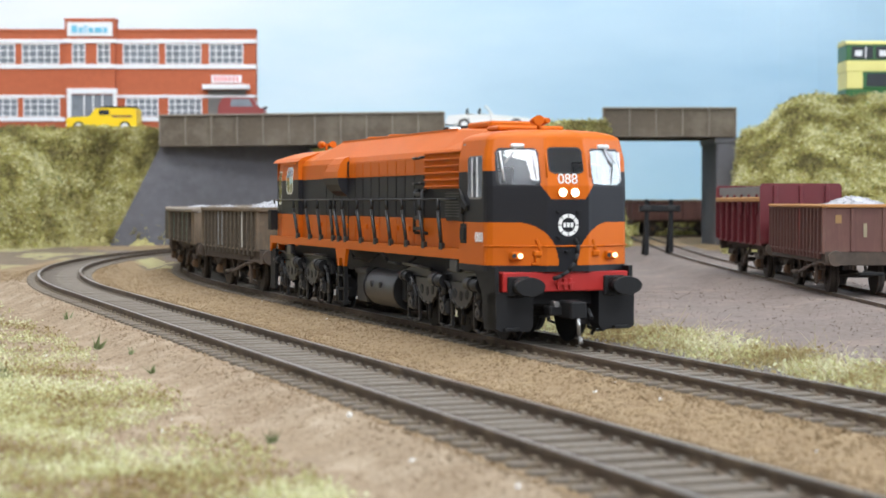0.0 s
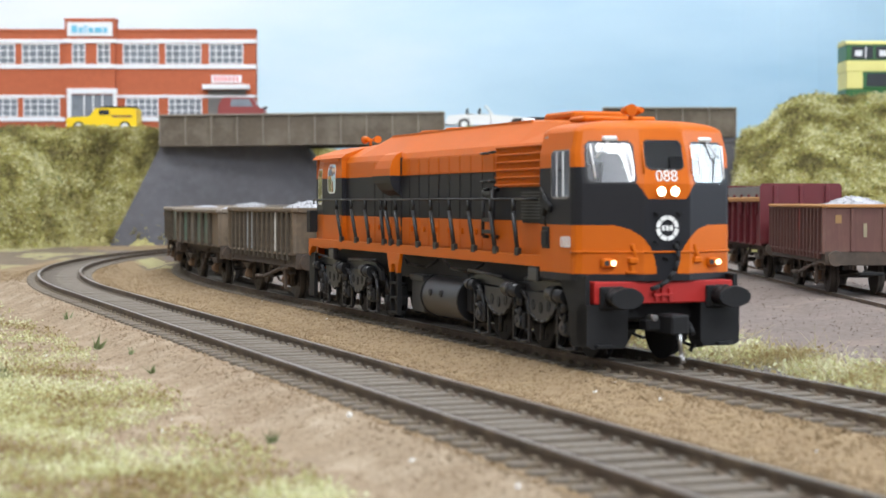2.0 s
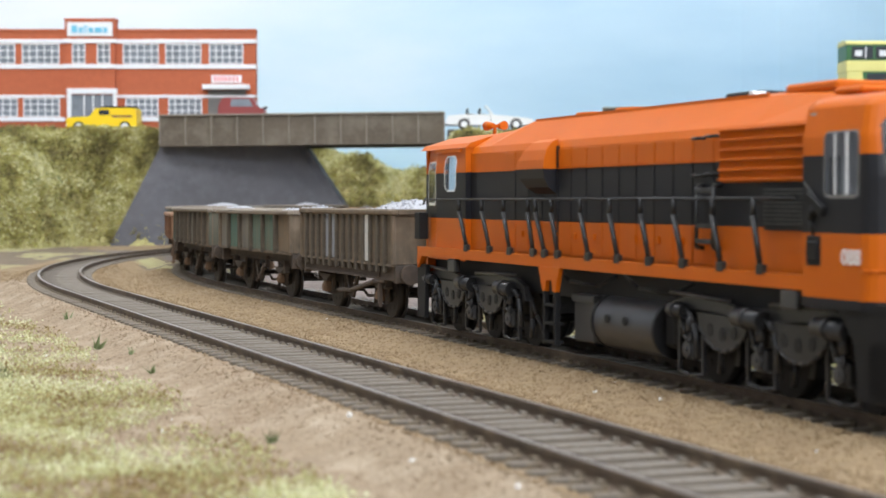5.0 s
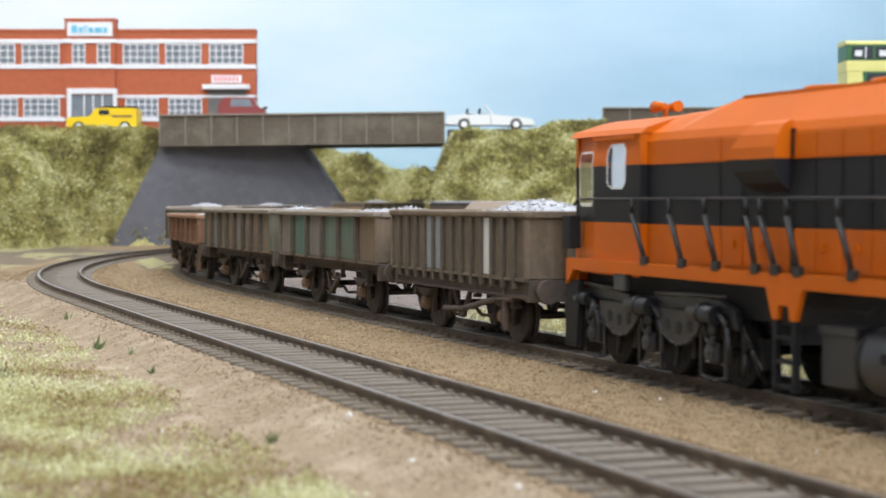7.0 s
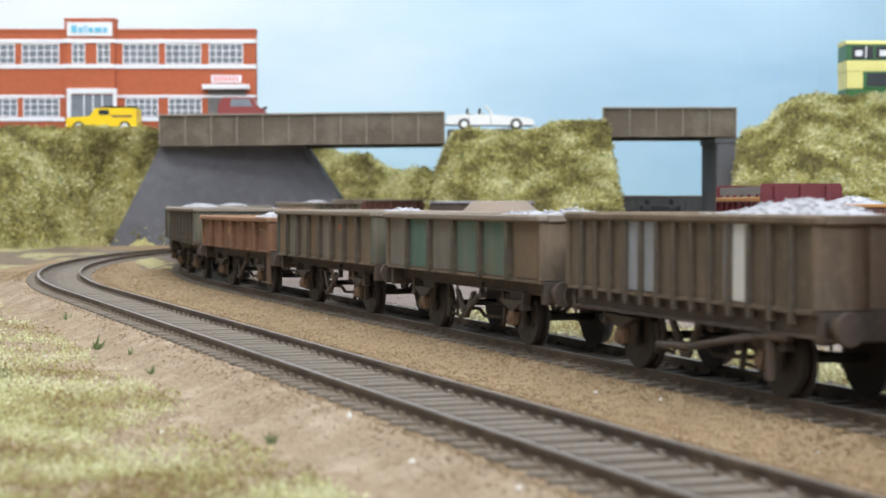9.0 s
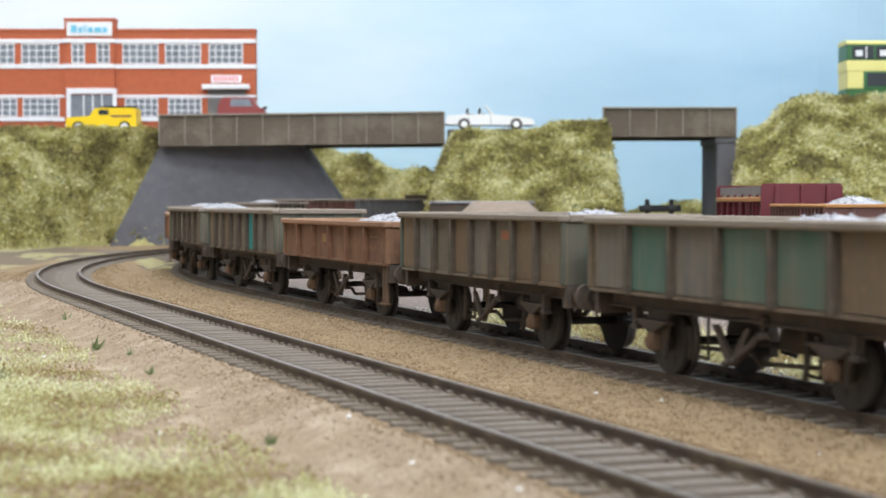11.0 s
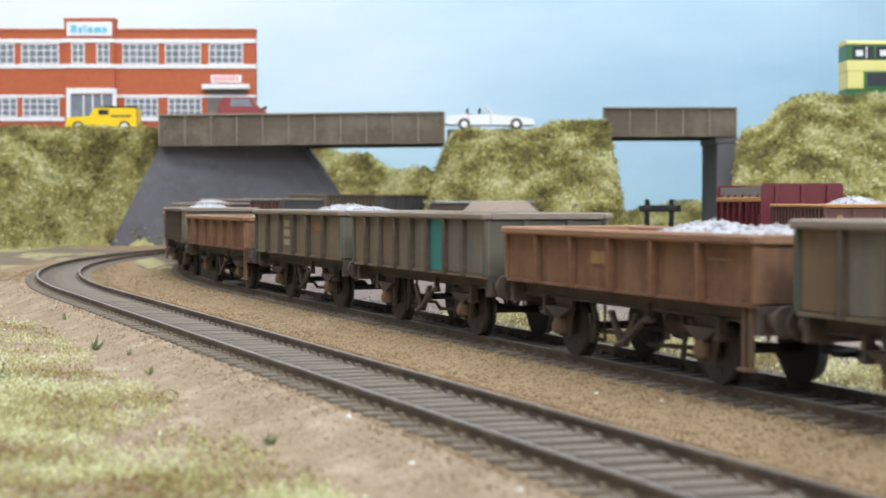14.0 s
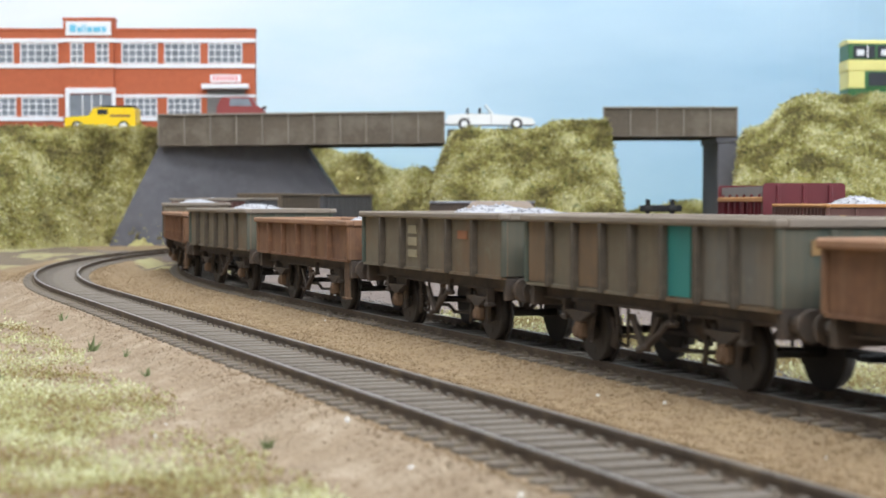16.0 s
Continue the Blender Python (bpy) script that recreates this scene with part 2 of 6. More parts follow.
def sky_paint():
    """Hand-painted backdrop: pale blue, soft brush streaks; whiter towards the top and one side, darker opposite, as
    the light falls.
    """
    m = bpy.data.materials.new("painted_sky_shaded")
    m.use_nodes = True
    nt = m.node_tree
    b = nt.nodes["Principled BSDF"]
    b.inputs["Roughness"].default_value = 0.9
    b.inputs["Specular IOR Level"].default_value = 0.1
    co = nt.nodes.new("ShaderNodeTexCoord")
    mp = nt.nodes.new("ShaderNodeMapping")
    mp.inputs["Scale"].default_value = (1.0, 1.0, 3.2)
    n = nt.nodes.new("ShaderNodeTexNoise")
    n.inputs["Scale"].default_value, n.inputs["Detail"].default_value = 4.0, 6
    sep = nt.nodes.new("ShaderNodeSeparateXYZ")
    nt.links.new(co.outputs["Object"], mp.inputs[0])
    nt.links.new(mp.outputs[0], n.inputs["Vector"])
    nt.links.new(co.outputs["Object"], sep.inputs[0])

    def lin(sock, k, c):
        x = nt.nodes.new("ShaderNodeMath")
        x.operation = "MULTIPLY_ADD"
        x.inputs[1].default_value, x.inputs[2].default_value = k, c
        nt.links.new(sock, x.inputs[0])
        return x.outputs[0]

    def add(a, c):
        x = nt.nodes.new("ShaderNodeMath")
        x.operation = "ADD"
        nt.links.new(a, x.inputs[0])
        nt.links.new(c, x.inputs[1])
        return x.outputs[0]

    # glare at top left and shade at right are mixed into the paint colour
    t = add(add(lin(sep.outputs[0], -0.9, 0.1), lin(sep.outputs[2], 1.6, -0.12)), lin(n.outputs["Fac"], 0.7, -0.2))
    r = nt.nodes.new("ShaderNodeValToRGB")
    e = r.color_ramp.elements
    e.new(0.5)
    for i, (p, c) in enumerate(((0.0, (0.39, 0.58, 0.73)), (0.45, (0.58, 0.75, 0.87)), (1.0, (0.86, 0.9, 0.94)))):
        e[i].position, e[i].color = p, (*c, 1)
    nt.links.new(t, r.inputs[0])
    nt.links.new(r.outputs[0], b.inputs["Base Color"])
    return m


M["sky"] = sky_paint()
# ---------------------------------------------------------------- mesh helpers (millimetres)
def mesh_of(bm, name, smooth=False):
    bmesh.ops.scale(bm, vec=(MM, MM, MM), verts=bm.verts)
    me = bpy.data.meshes.new(name)
    bm.to_mesh(me)
    bm.free()
    if smooth:
        for p in me.polygons:
            p.use_smooth = True
    return me


def part(name, bm, material, parent=None, label="", m=None, smooth=False):
    """Links a bmesh as one mesh object under a thing or a part."""
    me = mesh_of(bm, name, smooth)
    for k in (material if isinstance(material, (list, tuple)) else [material]):
        me.materials.append(M[k])
    ob = new(name, me)
    ob.parent = parent
    if m is not None:
        ob.matrix_basis = m
    return tagged(ob, label)


def share(ob, m, parent=None):
    o = ob.copy()
    scene.collection.objects.link(o)
    o.parent = parent or ob.parent
    o.matrix_basis = m
    return o


def thing(name, label, category, group="", kind="", m=None):
    ob = new(name)
    ob.empty_display_size = 0.01
    if m is not None:
        ob.matrix_basis = m
    return tagged(ob, label, category, group, kind)


def B():
    return bmesh.new()


def box(bm, x0, x1, y0, y1, z0, z1, bev=0.0, mi=0, m=None):
    v = bmesh.ops.create_cube(bm, size=1)["verts"]
    bmesh.ops.scale(bm, vec=(x1 - x0, y1 - y0, z1 - z0), verts=v)
    bmesh.ops.translate(bm, vec=((x0 + x1) / 2, (y0 + y1) / 2, (z0 + z1) / 2), verts=v)
    fs = list({f for q in v for f in q.link_faces})
    if bev:
        r = bmesh.ops.bevel(bm, geom=list({e for q in v for e in q.link_edges}), offset=bev, segments=1, affect="EDGES", profile=0.5)
        fs = r["faces"] + [f for f in fs if f.is_valid]
        v = list({q for f in fs for q in f.verts})
    for f in fs:
        if f.is_valid:
            f.material_index = mi
    if m is not None:
        bmesh.ops.transform(bm, matrix=m, verts=[q for q in v if q.is_valid])
    return bm


def cyl(bm, p, q, r, r2=None, seg=12, mi=0):
    p, q = Vector(p), Vector(q)
    d = q - p
    m = Matrix.Translation((p + q) / 2) @ d.to_track_quat("Z", "Y").to_matrix().to_4x4()
    res = bmesh.ops.create_cone(bm, cap_ends=True, segments=seg, radius1=r, radius2=r if r2 is None else r2, depth=d.length, matrix=m)
    for f in {f for w in res["verts"] for f in w.link_faces}:
        f.material_index = mi
        f.smooth = len(f.verts) == 4
    return bm


def tube(bm, pts, r, seg=8):
    for a, b in zip(pts, pts[1:]):
        cyl(bm, a, b, r, seg=seg)
    return bm


def prism(bm, poly, axis, a, b, mi=0):
    """Extrudes a polygon: axis 'y' takes (x, z) points, 'x' takes (y, z), 'z' takes (x, y)."""
    put = {"y": lambda p, w: (p[0], w, p[1]), "x": lambda p, w: (w, p[0], p[1]), "z": lambda p, w: (p[0], p[1], w)}[axis]
    v0, v1 = [bm.verts.new(put(p, a)) for p in poly], [bm.verts.new(put(p, b)) for p in poly]
    n = len(poly)
    fs = [bm.faces.new(v0), bm.faces.new(v1[::-1])] + [bm.faces.new((v0[i], v0[(i + 1) % n], v1[(i + 1) % n], v1[i])) for i in range(n)]
    for f in fs:
        f.material_index = mi
    bmesh.ops.recalc_face_normals(bm, faces=fs)
    return bm


# ---------------------------------------------------------------- tracks
def track_point(spec, s):
    """Place and direction of travel on a track, s millimetres back from its start; spec: x, y, heading, then (length, radius) pieces (radius 0: straight)."""
    x, y, a, pieces = spec
    b = radians(a) + math.pi
    for length, radius in pieces:
        d = s if length is None else min(s, length)
        if s < 0:
            d = s
        if radius:
            k = d / radius
            x, y, b = x + radius * (math.sin(b) - math.sin(b - k)), y + radius * (-math.cos(b) + math.cos(b - k)), b - k
        else:
            x, y = x + d * math.cos(b), y + d * math.sin(b)
        s -= d
        if s <= 0:
            break
    return x, y, b - math.pi


MAIN = (65.57, 300, -69.47, [(396, 0), (704, 1103), (470, 450), (None, 0)])
LOOP = (-9.6, 300, -68.77, [(334, 0), (766, 953), (448, 500), (None, 0)])
SIDING = (153, 300, -90.0, [(560, 0), (250, 4500), (None, 0)])


def on_track(spec, s, z=0.0, flip=False):
    x, y, a = track_point(spec, s)
    return pm(x, y, z, 0, 0, math.degrees(a) + (180 if flip else 0))
# ---------------------------------------------------------------- the room and the board
def slab(name, x0, x1, y0, y1, z0, z1, material, label, category, parent=None):
    return tagged(part(name, box(B(), x0, x1, y0, y1, z0, z1), material, parent), label, category, kind="structure")


RX0, RX1, RY0, RY1, RZ0, RZ1 = -2400, 2400, -2600, 2100, -960, 1560
slab("room_floor", RX0, RX1, RY0, RY1, RZ0 - 60, RZ0, "room_floor", "dark carpet floor of the exhibition room", "floor")
slab("ceiling", RX0, RX1, RY0, RY1, RZ1, RZ1 + 60, "room", "plain white ceiling above the layout", "ceiling")
slab("wall_north", RX0, RX1, RY1, RY1 + 80, RZ0, RZ1, "room", "plain cream wall behind the backdrop", "wall")
slab("wall_south", RX0, RX1, RY0 - 80, RY0, RZ0, RZ1, "room", "plain cream room wall", "wall")
slab("wall_west", RX0 - 80, RX0, RY0, RY1, RZ0, RZ1, "room", "plain cream room wall", "wall")
slab("wall_east", RX1, RX1 + 80, RY0, RY1, RZ0, RZ1, "room", "plain cream room wall", "wall")
slab("baseboard", -1000, 1000, -760, 1900, -60, -14, "wood", "plywood baseboard carrying the model railway", "baseboard")
for bx in (-940, 860):
    for by in (-700, 1760):
        slab("baseboard_leg", bx, bx + 70, by, by + 70, RZ0, -60, "wood", "square wooden leg of the baseboard", "leg")


def backdrop():
    bm = B()
    pts = [(-1000, 1850), (330, 1850)] + [(330 + 240 * math.sin(a), 1850 - 240 * (1 - math.cos(a))) for a in [radians(d) for d in range(10, 91, 10)]] + [(570, 900)]
    pts2 = [(x + 8, y + 8) for x, y in pts]
    prism(bm, pts + pts2[::-1], "z", -14, 640)
    return tagged(part("backdrop", bm, "sky"), "hand-painted pale blue sky backdrop board", "backdrop", kind="structure")


backdrop()


def lane(spec, s0, s1):
    return np.array([track_point(spec, s)[:2] for s in range(s0, s1, 10)])


LANES = [(lane(MAIN, -960, 1990), 0.0 - 3.25, 16), (lane(LOOP, -960, 1500), 2.0 - 3.25, 16), (lane(SIDING, -150, 1500), 0.3 - 1.3, 22)]


def ground_height(x, y):
    h = -4.2 + 0.9 * noise.noise((x * 0.012, y * 0.012, 0)) + 0.5 * noise.noise((x * 0.05, y * 0.05, 3)) + 0.3 * noise.noise((x * 0.2, y * 0.2, 5))
    n = (x - 65.6) * math.sin(radians(69.36)) + (y - 300) * math.cos(radians(69.36))
    if y < 700:
        if n > 22:
            h += min(1.5, (n - 22) * 0.04)
        if n < -100:
            h += min(3.0, (-100 - n) * 0.03) + 0.8 * noise.noise((x * 0.03, y * 0.03, 9))
    for pts, z, half in LANES:
        d = math.sqrt(((pts - (x, y)) ** 2).sum(1).min())
        if half == 16:
            z += 0.4 + 1.0 * min(1, max(0, (d - 14.0) / 3.5))
        k = 1 - min(1, max(0, (d - half) / 14))
        k = k * k * (3 - 2 * k)
        h = h * (1 - k) + (z + 0.22 * noise.noise((x * 0.3, y * 0.3, 8))) * k
    return h


def lane_distance(x, y, lanes=2):
    return min(math.sqrt(((pts - (x, y)) ** 2).sum(1).min()) for pts, z, half in LANES[:lanes])


def grass_wave(x, y):
    g = noise.noise((x * 0.02, y * 0.011, 11)) + 0.6 * noise.noise((x * 0.06, y * 0.04, 12))
    n = (x - 65.6) * math.sin(radians(69.36)) + (y - 300) * math.cos(radians(69.36))
    return g + min(0.9, (-116 - n) * 0.018) if n < -104 else -9.0


def ground():
    """The scenic surface: one sheet, finer near the camera."""
    xs = np.concatenate([np.linspace(-1000, -320, 20)[:-1], np.linspace(-320, 320, 161), np.linspace(320, 1000, 20)[1:]])
    ys = np.concatenate([np.linspace(-758, 125, 14)[:-1], np.linspace(125, 800, 200)[:-1], np.linspace(800, 1898, 90)])
    verts = [(x * MM, y * MM, ground_height(x, y) * MM) for y in ys for x in xs]
    nx = len(xs)
    faces, mats = [], []
    for j in range(len(ys) - 1):
        for i in range(nx - 1):
            k = j * nx + i
            faces.append((k, k + 1, k + nx + 1, k + nx))
            x, y = xs[i], ys[j]
            n = (x - 65.6) * math.sin(radians(69.36)) + (y - 300) * math.cos(radians(69.36))
            w = 9 * noise.noise((x * 0.03, y * 0.03, 1)) + 4 * noise.noise((x * 0.15, y * 0.15, 2))
            if y > 760:
                r = 0 if n < 0 and abs(x) < 420 and y < 1500 and lane_distance(x, y) < (80 if x > -250 else 34) + w else 2
                if n > 30 + w:
                    r = 1 if y < 1300 else 0
                if n < -110 + w:
                    r = 2
            elif n > 14 + w * 0.4:
                r = 3 if n < 30 + w else 1
            elif n > -82 + w * 0.5:
                r = 0
            else:
                r = 2
            if y < 1000 and abs(x) < 300 and lane_distance(x, y) < 9:
                r = 4
            elif r == 2 and y > 760:
                r = 5 if noise.noise((x * 0.03, y * 0.018, 31)) + 0.5 * noise.noise((x * 0.1, y * 0.06, 32)) > 0.12 else 4
            elif r == 2 and y < 900 and grass_wave(x, y) > 0.7:
                r = 5
            mats.append(r)
    me = bpy.data.meshes.new("ground")
    me.from_pydata(verts, [], faces)
    me.polygons.foreach_set("material_index", mats)
    for k in ("ballast", "yard", "soil", "cinder", "track_bed", "grass_mat"):
        me.materials.append(M[k])
    for p in me.polygons:
        p.use_smooth = True
    return tagged(new("ground", me), "sandy ballast, pale soil and grey yard surface", "ground", kind="structure")


ground()


def lay_track(name, label, spec, s0, s1, z, half=9.1, pitch=6.4, parts_until=None):
    """Rails, sleepers (single objects where the camera passes near, the rest joined), chairs."""
    t = thing(name, label, "railway track", kind="structure")
    for side in (-1, 1):
        bm = B()
        prof = [(-1.0, -2.6), (1.0, -2.6), (1.0, -2.3), (0.28, -2.0), (0.28, -0.8), (0.52, -0.65), (0.52, 0.0), (-0.52, 0.0), (-0.52, -0.65), (-0.28, -0.8), (-0.28, -2.0), (-1.0, -2.3)]
        rings = []
        n = int((s1 - s0) / 12)
        for i in range(n + 1):
            x, y, a = track_point(spec, s0 + (s1 - s0) * i / n)
            nx, ny = -math.sin(a), math.cos(a)
            rings.append([bm.verts.new((x + nx * (side * half + p[0]), y + ny * (side * half + p[0]), z + p[1])) for p in prof])
        for r0, r1 in zip(rings, rings[1:]):
            for j in range(len(prof)):
                f = bm.faces.new((r0[j], r0[(j + 1) % len(prof)], r1[(j + 1) % len(prof)], r1[j]))
                f.material_index = 1 if j == 6 else 0
        for r in (rings[0], rings[-1]):
            bm.faces.new(r)
        bmesh.ops.recalc_face_normals(bm, faces=bm.faces)
        part("rail", bm, ("rail", "railhead"), t)
    proto = None
    rest = B()
    k = 0
    s = s0 + 3
    while s < s1 - 3:
        x, y, a = track_point(spec, s)
        m = pm(x, y, z - 2.8 + random.uniform(-0.12, 0.08), 0, 0, math.degrees(a) + random.uniform(-1.5, 1.5))
        if parts_until is None or s < parts_until:
            if proto is None:
                bm = box(B(), -1.2, 1.2, -14.2, 14.2, -1.0, 0.9, 0.25)
                for sd in (-1, 1):
                    for e in (-1.1, 1.1):
                        box(bm, -0.8, 0.8, sd * half + e - 0.5, sd * half + e + 0.5, 0.9, 1.4)
                proto = part("sleeper", bm, "sleeper", t, m=m)
            else:
                share(proto, m)
            k += 1
        else:
            box(rest, -1.25, 1.25, -14.2, 14.2, -1.0, 0.9, m=Matrix.Translation((x, y, z - 2.8)) @ Euler((0, 0, a)).to_matrix().to_4x4())
        s += pitch
    if len(rest.verts):
        tagged(part("sleepers", rest, "sleeper", t), kind="stuff")
    else:
        rest.free()
    return t


lay_track("track_main", "rusty-sided model rails on dark sleepers, curving away", MAIN, -940, 1990, 0.0, half=8.7, parts_until=820)
lay_track("track_loop", "weathered model track in tan ballast curving to the embankment", LOOP, -940, 1500, 2.0, parts_until=820)
lay_track("track_siding", "siding rails sunk in the yard surface", SIDING, -150, 1700, 0.3, half=8.7, parts_until=420)


def banked(name, label, x0, x1, y0, y1, height, nx=60, ny=50):
    """An embankment: a height field over a rectangle with a scrubby surface."""
    bm = B()
    vs = []
    for j in range(ny + 1):
        for i in range(nx + 1):
            x, y = x0 + (x1 - x0) * i / nx, y0 + (y1 - y0) * j / ny
            h = height(x, y)
            h += (2.2 * noise.noise((x * 0.04, y * 0.04, 4)) + 1.6 * noise.noise((x * 0.12, y * 0.12, 7))) * min(1, max(0, h) / 15)
            vs.append(bm.verts.new((x, y, h)))
    for j in range(ny):
        for i in range(nx):
            k = j * (nx + 1) + i
            bm.faces.new((vs[k], vs[k + 1], vs[k + nx + 2], vs[k + nx + 1]))
    return tagged(part(name, bm, "scrub", smooth=True), label, "embankment", kind="structure")


def smooth_step(a, b, v):
    t = min(1, max(0, (v - a) / (b - a)))
    return t * t * (3 - 2 * t)


ROAD_Z = 97.0


def left_height(x, y):
    foot = 1205 + 50 * noise.noise((x * 0.01, 0, 2)) * (1 - smooth_step(-420, -330, x)) + 249 * smooth_step(-390, -292, x) + (1.5 + 0.2 * (x + 292) if x > -292 else 0)
    top = 1462
    return -8 + (ROAD_Z + 6) * min(1, max(0, (y - foot) / max(12, top - foot))) ** 0.8


def mid_height(x, y):
    # the mound between the two bridges
    u = smooth_step(-30, 14, x) * (1 - smooth_step(136, 152, x))
    v = min(1, max(0, (y - 1302) / 110)) ** 0.6
    return -8 + (ROAD_Z + 1.0 + 8 * smooth_step(80, 98, x)) * u * v


def right_height(x, y):
    top = 92 + 28 * smooth_step(0.185, 0.215, x / y)
    edge = smooth_step(0.168, 0.181, x / y)
    return -8 + (top + 6) * edge * min(1, max(0, (y - 1190) / 190)) ** 0.6


def far_height(x, y):
    h = 106 - 28 * smooth_step(-150, -15, x) - 44 * smooth_step(-20, 40, x)
    h += 14 * math.exp(-((x - 262) / 40) ** 2) - 8
    return -8 + (h + 7 * noise.noise((x * 0.03, 0, 5))) * smooth_step(1690, 1760, y)


banked("bank_west", "grassy scrub embankment below the factory", -760, -205, 1180, 1640, left_height, 90, 60)
banked("bank_middle", "steep scrub-covered mound between the bridges", -60, 170, 1298, 1520, mid_height, 60, 50)
banked("bank_east", "tall scrub embankment beside the yard", 170, 545, 1180, 1560, right_height, 60, 50)
banked("bank_far", "low bushy bank before the backdrop", -420, 420, 1680, 1845, far_height, 90, 24)


def bridge(name, label, x0, x1, y, z0, z1, panels, tilt):
    t = thing(name, label, "bridge", "road bridges over the railway", m=pm((x0 + x1) / 2, y, 0, 0, tilt, 0))
    w = (x1 - x0) / 2
    for sy, tag in ((0, "near"), (88, "far")):
        xa = -w + (14 if sy and x0 > 0 else 0)
        bm = box(B(), xa, w, sy, sy + 3, z0, z1)
        g = part("girder", bm, "girder", t)
        part("top_flange", box(B(), xa - 0.5, w + 0.5, sy - 2.2, sy + 4.5, z1 + 0.01, z1 + 1.6, 0.3), "girder_light", g)
        part("bottom_flange", box(B(), xa - 0.5, w + 0.5, sy - 2.2, sy + 4.5, z0 - 1.4, z0 - 0.01, 0.3), "girder", g)
        if sy == 0:
            for i in range(panels + 1):
                x = -w + 2 * w * i / panels
                part("stiffener", box(B(), x - 0.6, x + 0.6, sy - 1.9, sy, z0, z1, 0.15), "girder_light", g)
    part("deck", box(B(), -w, w, 3, 88, z0 + 1, z0 + 6), "road", t)
    return t


bridge("road_bridge", "long brown plate girder road bridge on a grey abutment", -245, 2, 1450, 84, 109, 11, -0.6)
bridge("road_bridge", "short brown plate girder road bridge", 139, 254, 1450, 91, 114, 5, 0)


def skew_wall(face, ya, yb):
    """A wall whose front runs from depth ya at its first side to yb at the other; face: (x, z) as they would stand at 1453."""
    xs = [p[0] for p in face]
    bm = B()
    front, back = [], []
    for x, z in face:
        y = ya + (yb - ya) * (x - min(xs)) / (max(xs) - min(xs))
        k = y / 1453
        front.append(bm.verts.new((x * k, y, z if z < 0 else 33.9 + (z - 33.9) * k)))
        back.append(bm.verts.new((x * k, 1560, z if z < 0 else 33.9 + (z - 33.9) * k)))
    n = len(face)
    bm.faces.new(front)
    bm.faces.new(back[::-1])
    for i in range(n):
        bm.faces.new((front[i], back[i], back[(i + 1) % n], front[(i + 1) % n]))
    bmesh.ops.recalc_face_normals(bm, faces=bm.faces)
    return bm


def abutment():
    t = thing("abutment", "smooth grey concrete bridge abutment with sloping wings", "abutment")
    # the face is skewed: its far end stands deeper under the deck
    part("wall", skew_wall([(-292, -8), (-69, -8), (-128, 82), (-246, 82)], 1453, 1497), "concrete", t)
    part("wing_wall", skew_wall([(-129, 83), (-70, -8), (-62, -8), (-121, 83)], 1489, 1494), "concrete", t, "bluish grey sloping wing")
    t2 = thing("bridge_pier", "slim grey concrete pier under the short bridge", "pier")
    part("shaft", box(B(), 238, 257, 1451, 1536, -8, 89.4, 1.0), "concrete", t2)
    part("bearing_cap", box(B(), 236.4, 258.6, 1449.6, 1537, 84.6, 89.5, 0.6), "concrete", t2)


abutment()
slab("road_surface", -760, -246, 1500, 1640, 90, 97.3, "road", "grey road surface beside the factory", "road")
slab("road_surface", 4, 137, 1470, 1535, 84, 97.3, "road", "grey road between the bridges", "road")
# ---------------------------------------------------------------- the locomotive (x forward, y to its left, z above the rails)
def sheet(us, vs, place, key, inward=0.0):
    """A curved panel sampled over u and v; key(place) names the part that each cell belongs to. Returns a bmesh for each key."""
    out = {}
    grid = [[Vector(place(u, v)) for v in vs] for u in us]
    made = {}
    for i in range(len(us) - 1):
        for j in range(len(vs) - 1):
            c = (grid[i][j] + grid[i + 1][j + 1]) / 2
            k = key(c)
            if k is None:
                continue
            bm = out.setdefault(k, B())
            vm = made.setdefault(k, {})
            q = []
            for a, b in ((i, j), (i + 1, j), (i + 1, j + 1), (i, j + 1)):
                if (a, b) not in vm:
                    vm[a, b] = bm.verts.new(grid[a][b])
                q.append(vm[a, b])
            bm.faces.new(q)
    return out


def text_part(name, body, size, material, parent, m, label=""):
    c = bpy.data.curves.new(name, "FONT")
    c.body, c.size, c.align_x, c.align_y, c.extrude = body, size * MM, "CENTER", "CENTER", 0.06 * MM
    c.materials.append(M[material])
    tmp = new(name, c)
    me = bpy.data.meshes.new_from_object(tmp.evaluated_get(bpy.context.evaluated_depsgraph_get()))
    bpy.data.objects.remove(tmp)
    ob = new(name, me)
    ob.parent, ob.matrix_basis = parent, m
    return tagged(ob, label)


NOSE = [(82, -18.6), (98.2, -18.6), (99.6, -18.2), (100.6, -17.2), (105.4, -6.4), (105.9, -5.4), (105.9, 5.4), (105.4, 6.4), (100.6, 17.2), (99.6, 18.2), (98.2, 18.6), (82, 18.6)]


def dense(poly, step):
    pts = []
    for a, b in zip(poly, poly[1:]):
        n = max(1, int(math.dist(a, b) / step))
        pts += [(a[0] + (b[0] - a[0]) * i / n, a[1] + (b[1] - a[1]) * i / n) for i in range(n)]
    return pts + [poly[-1]]


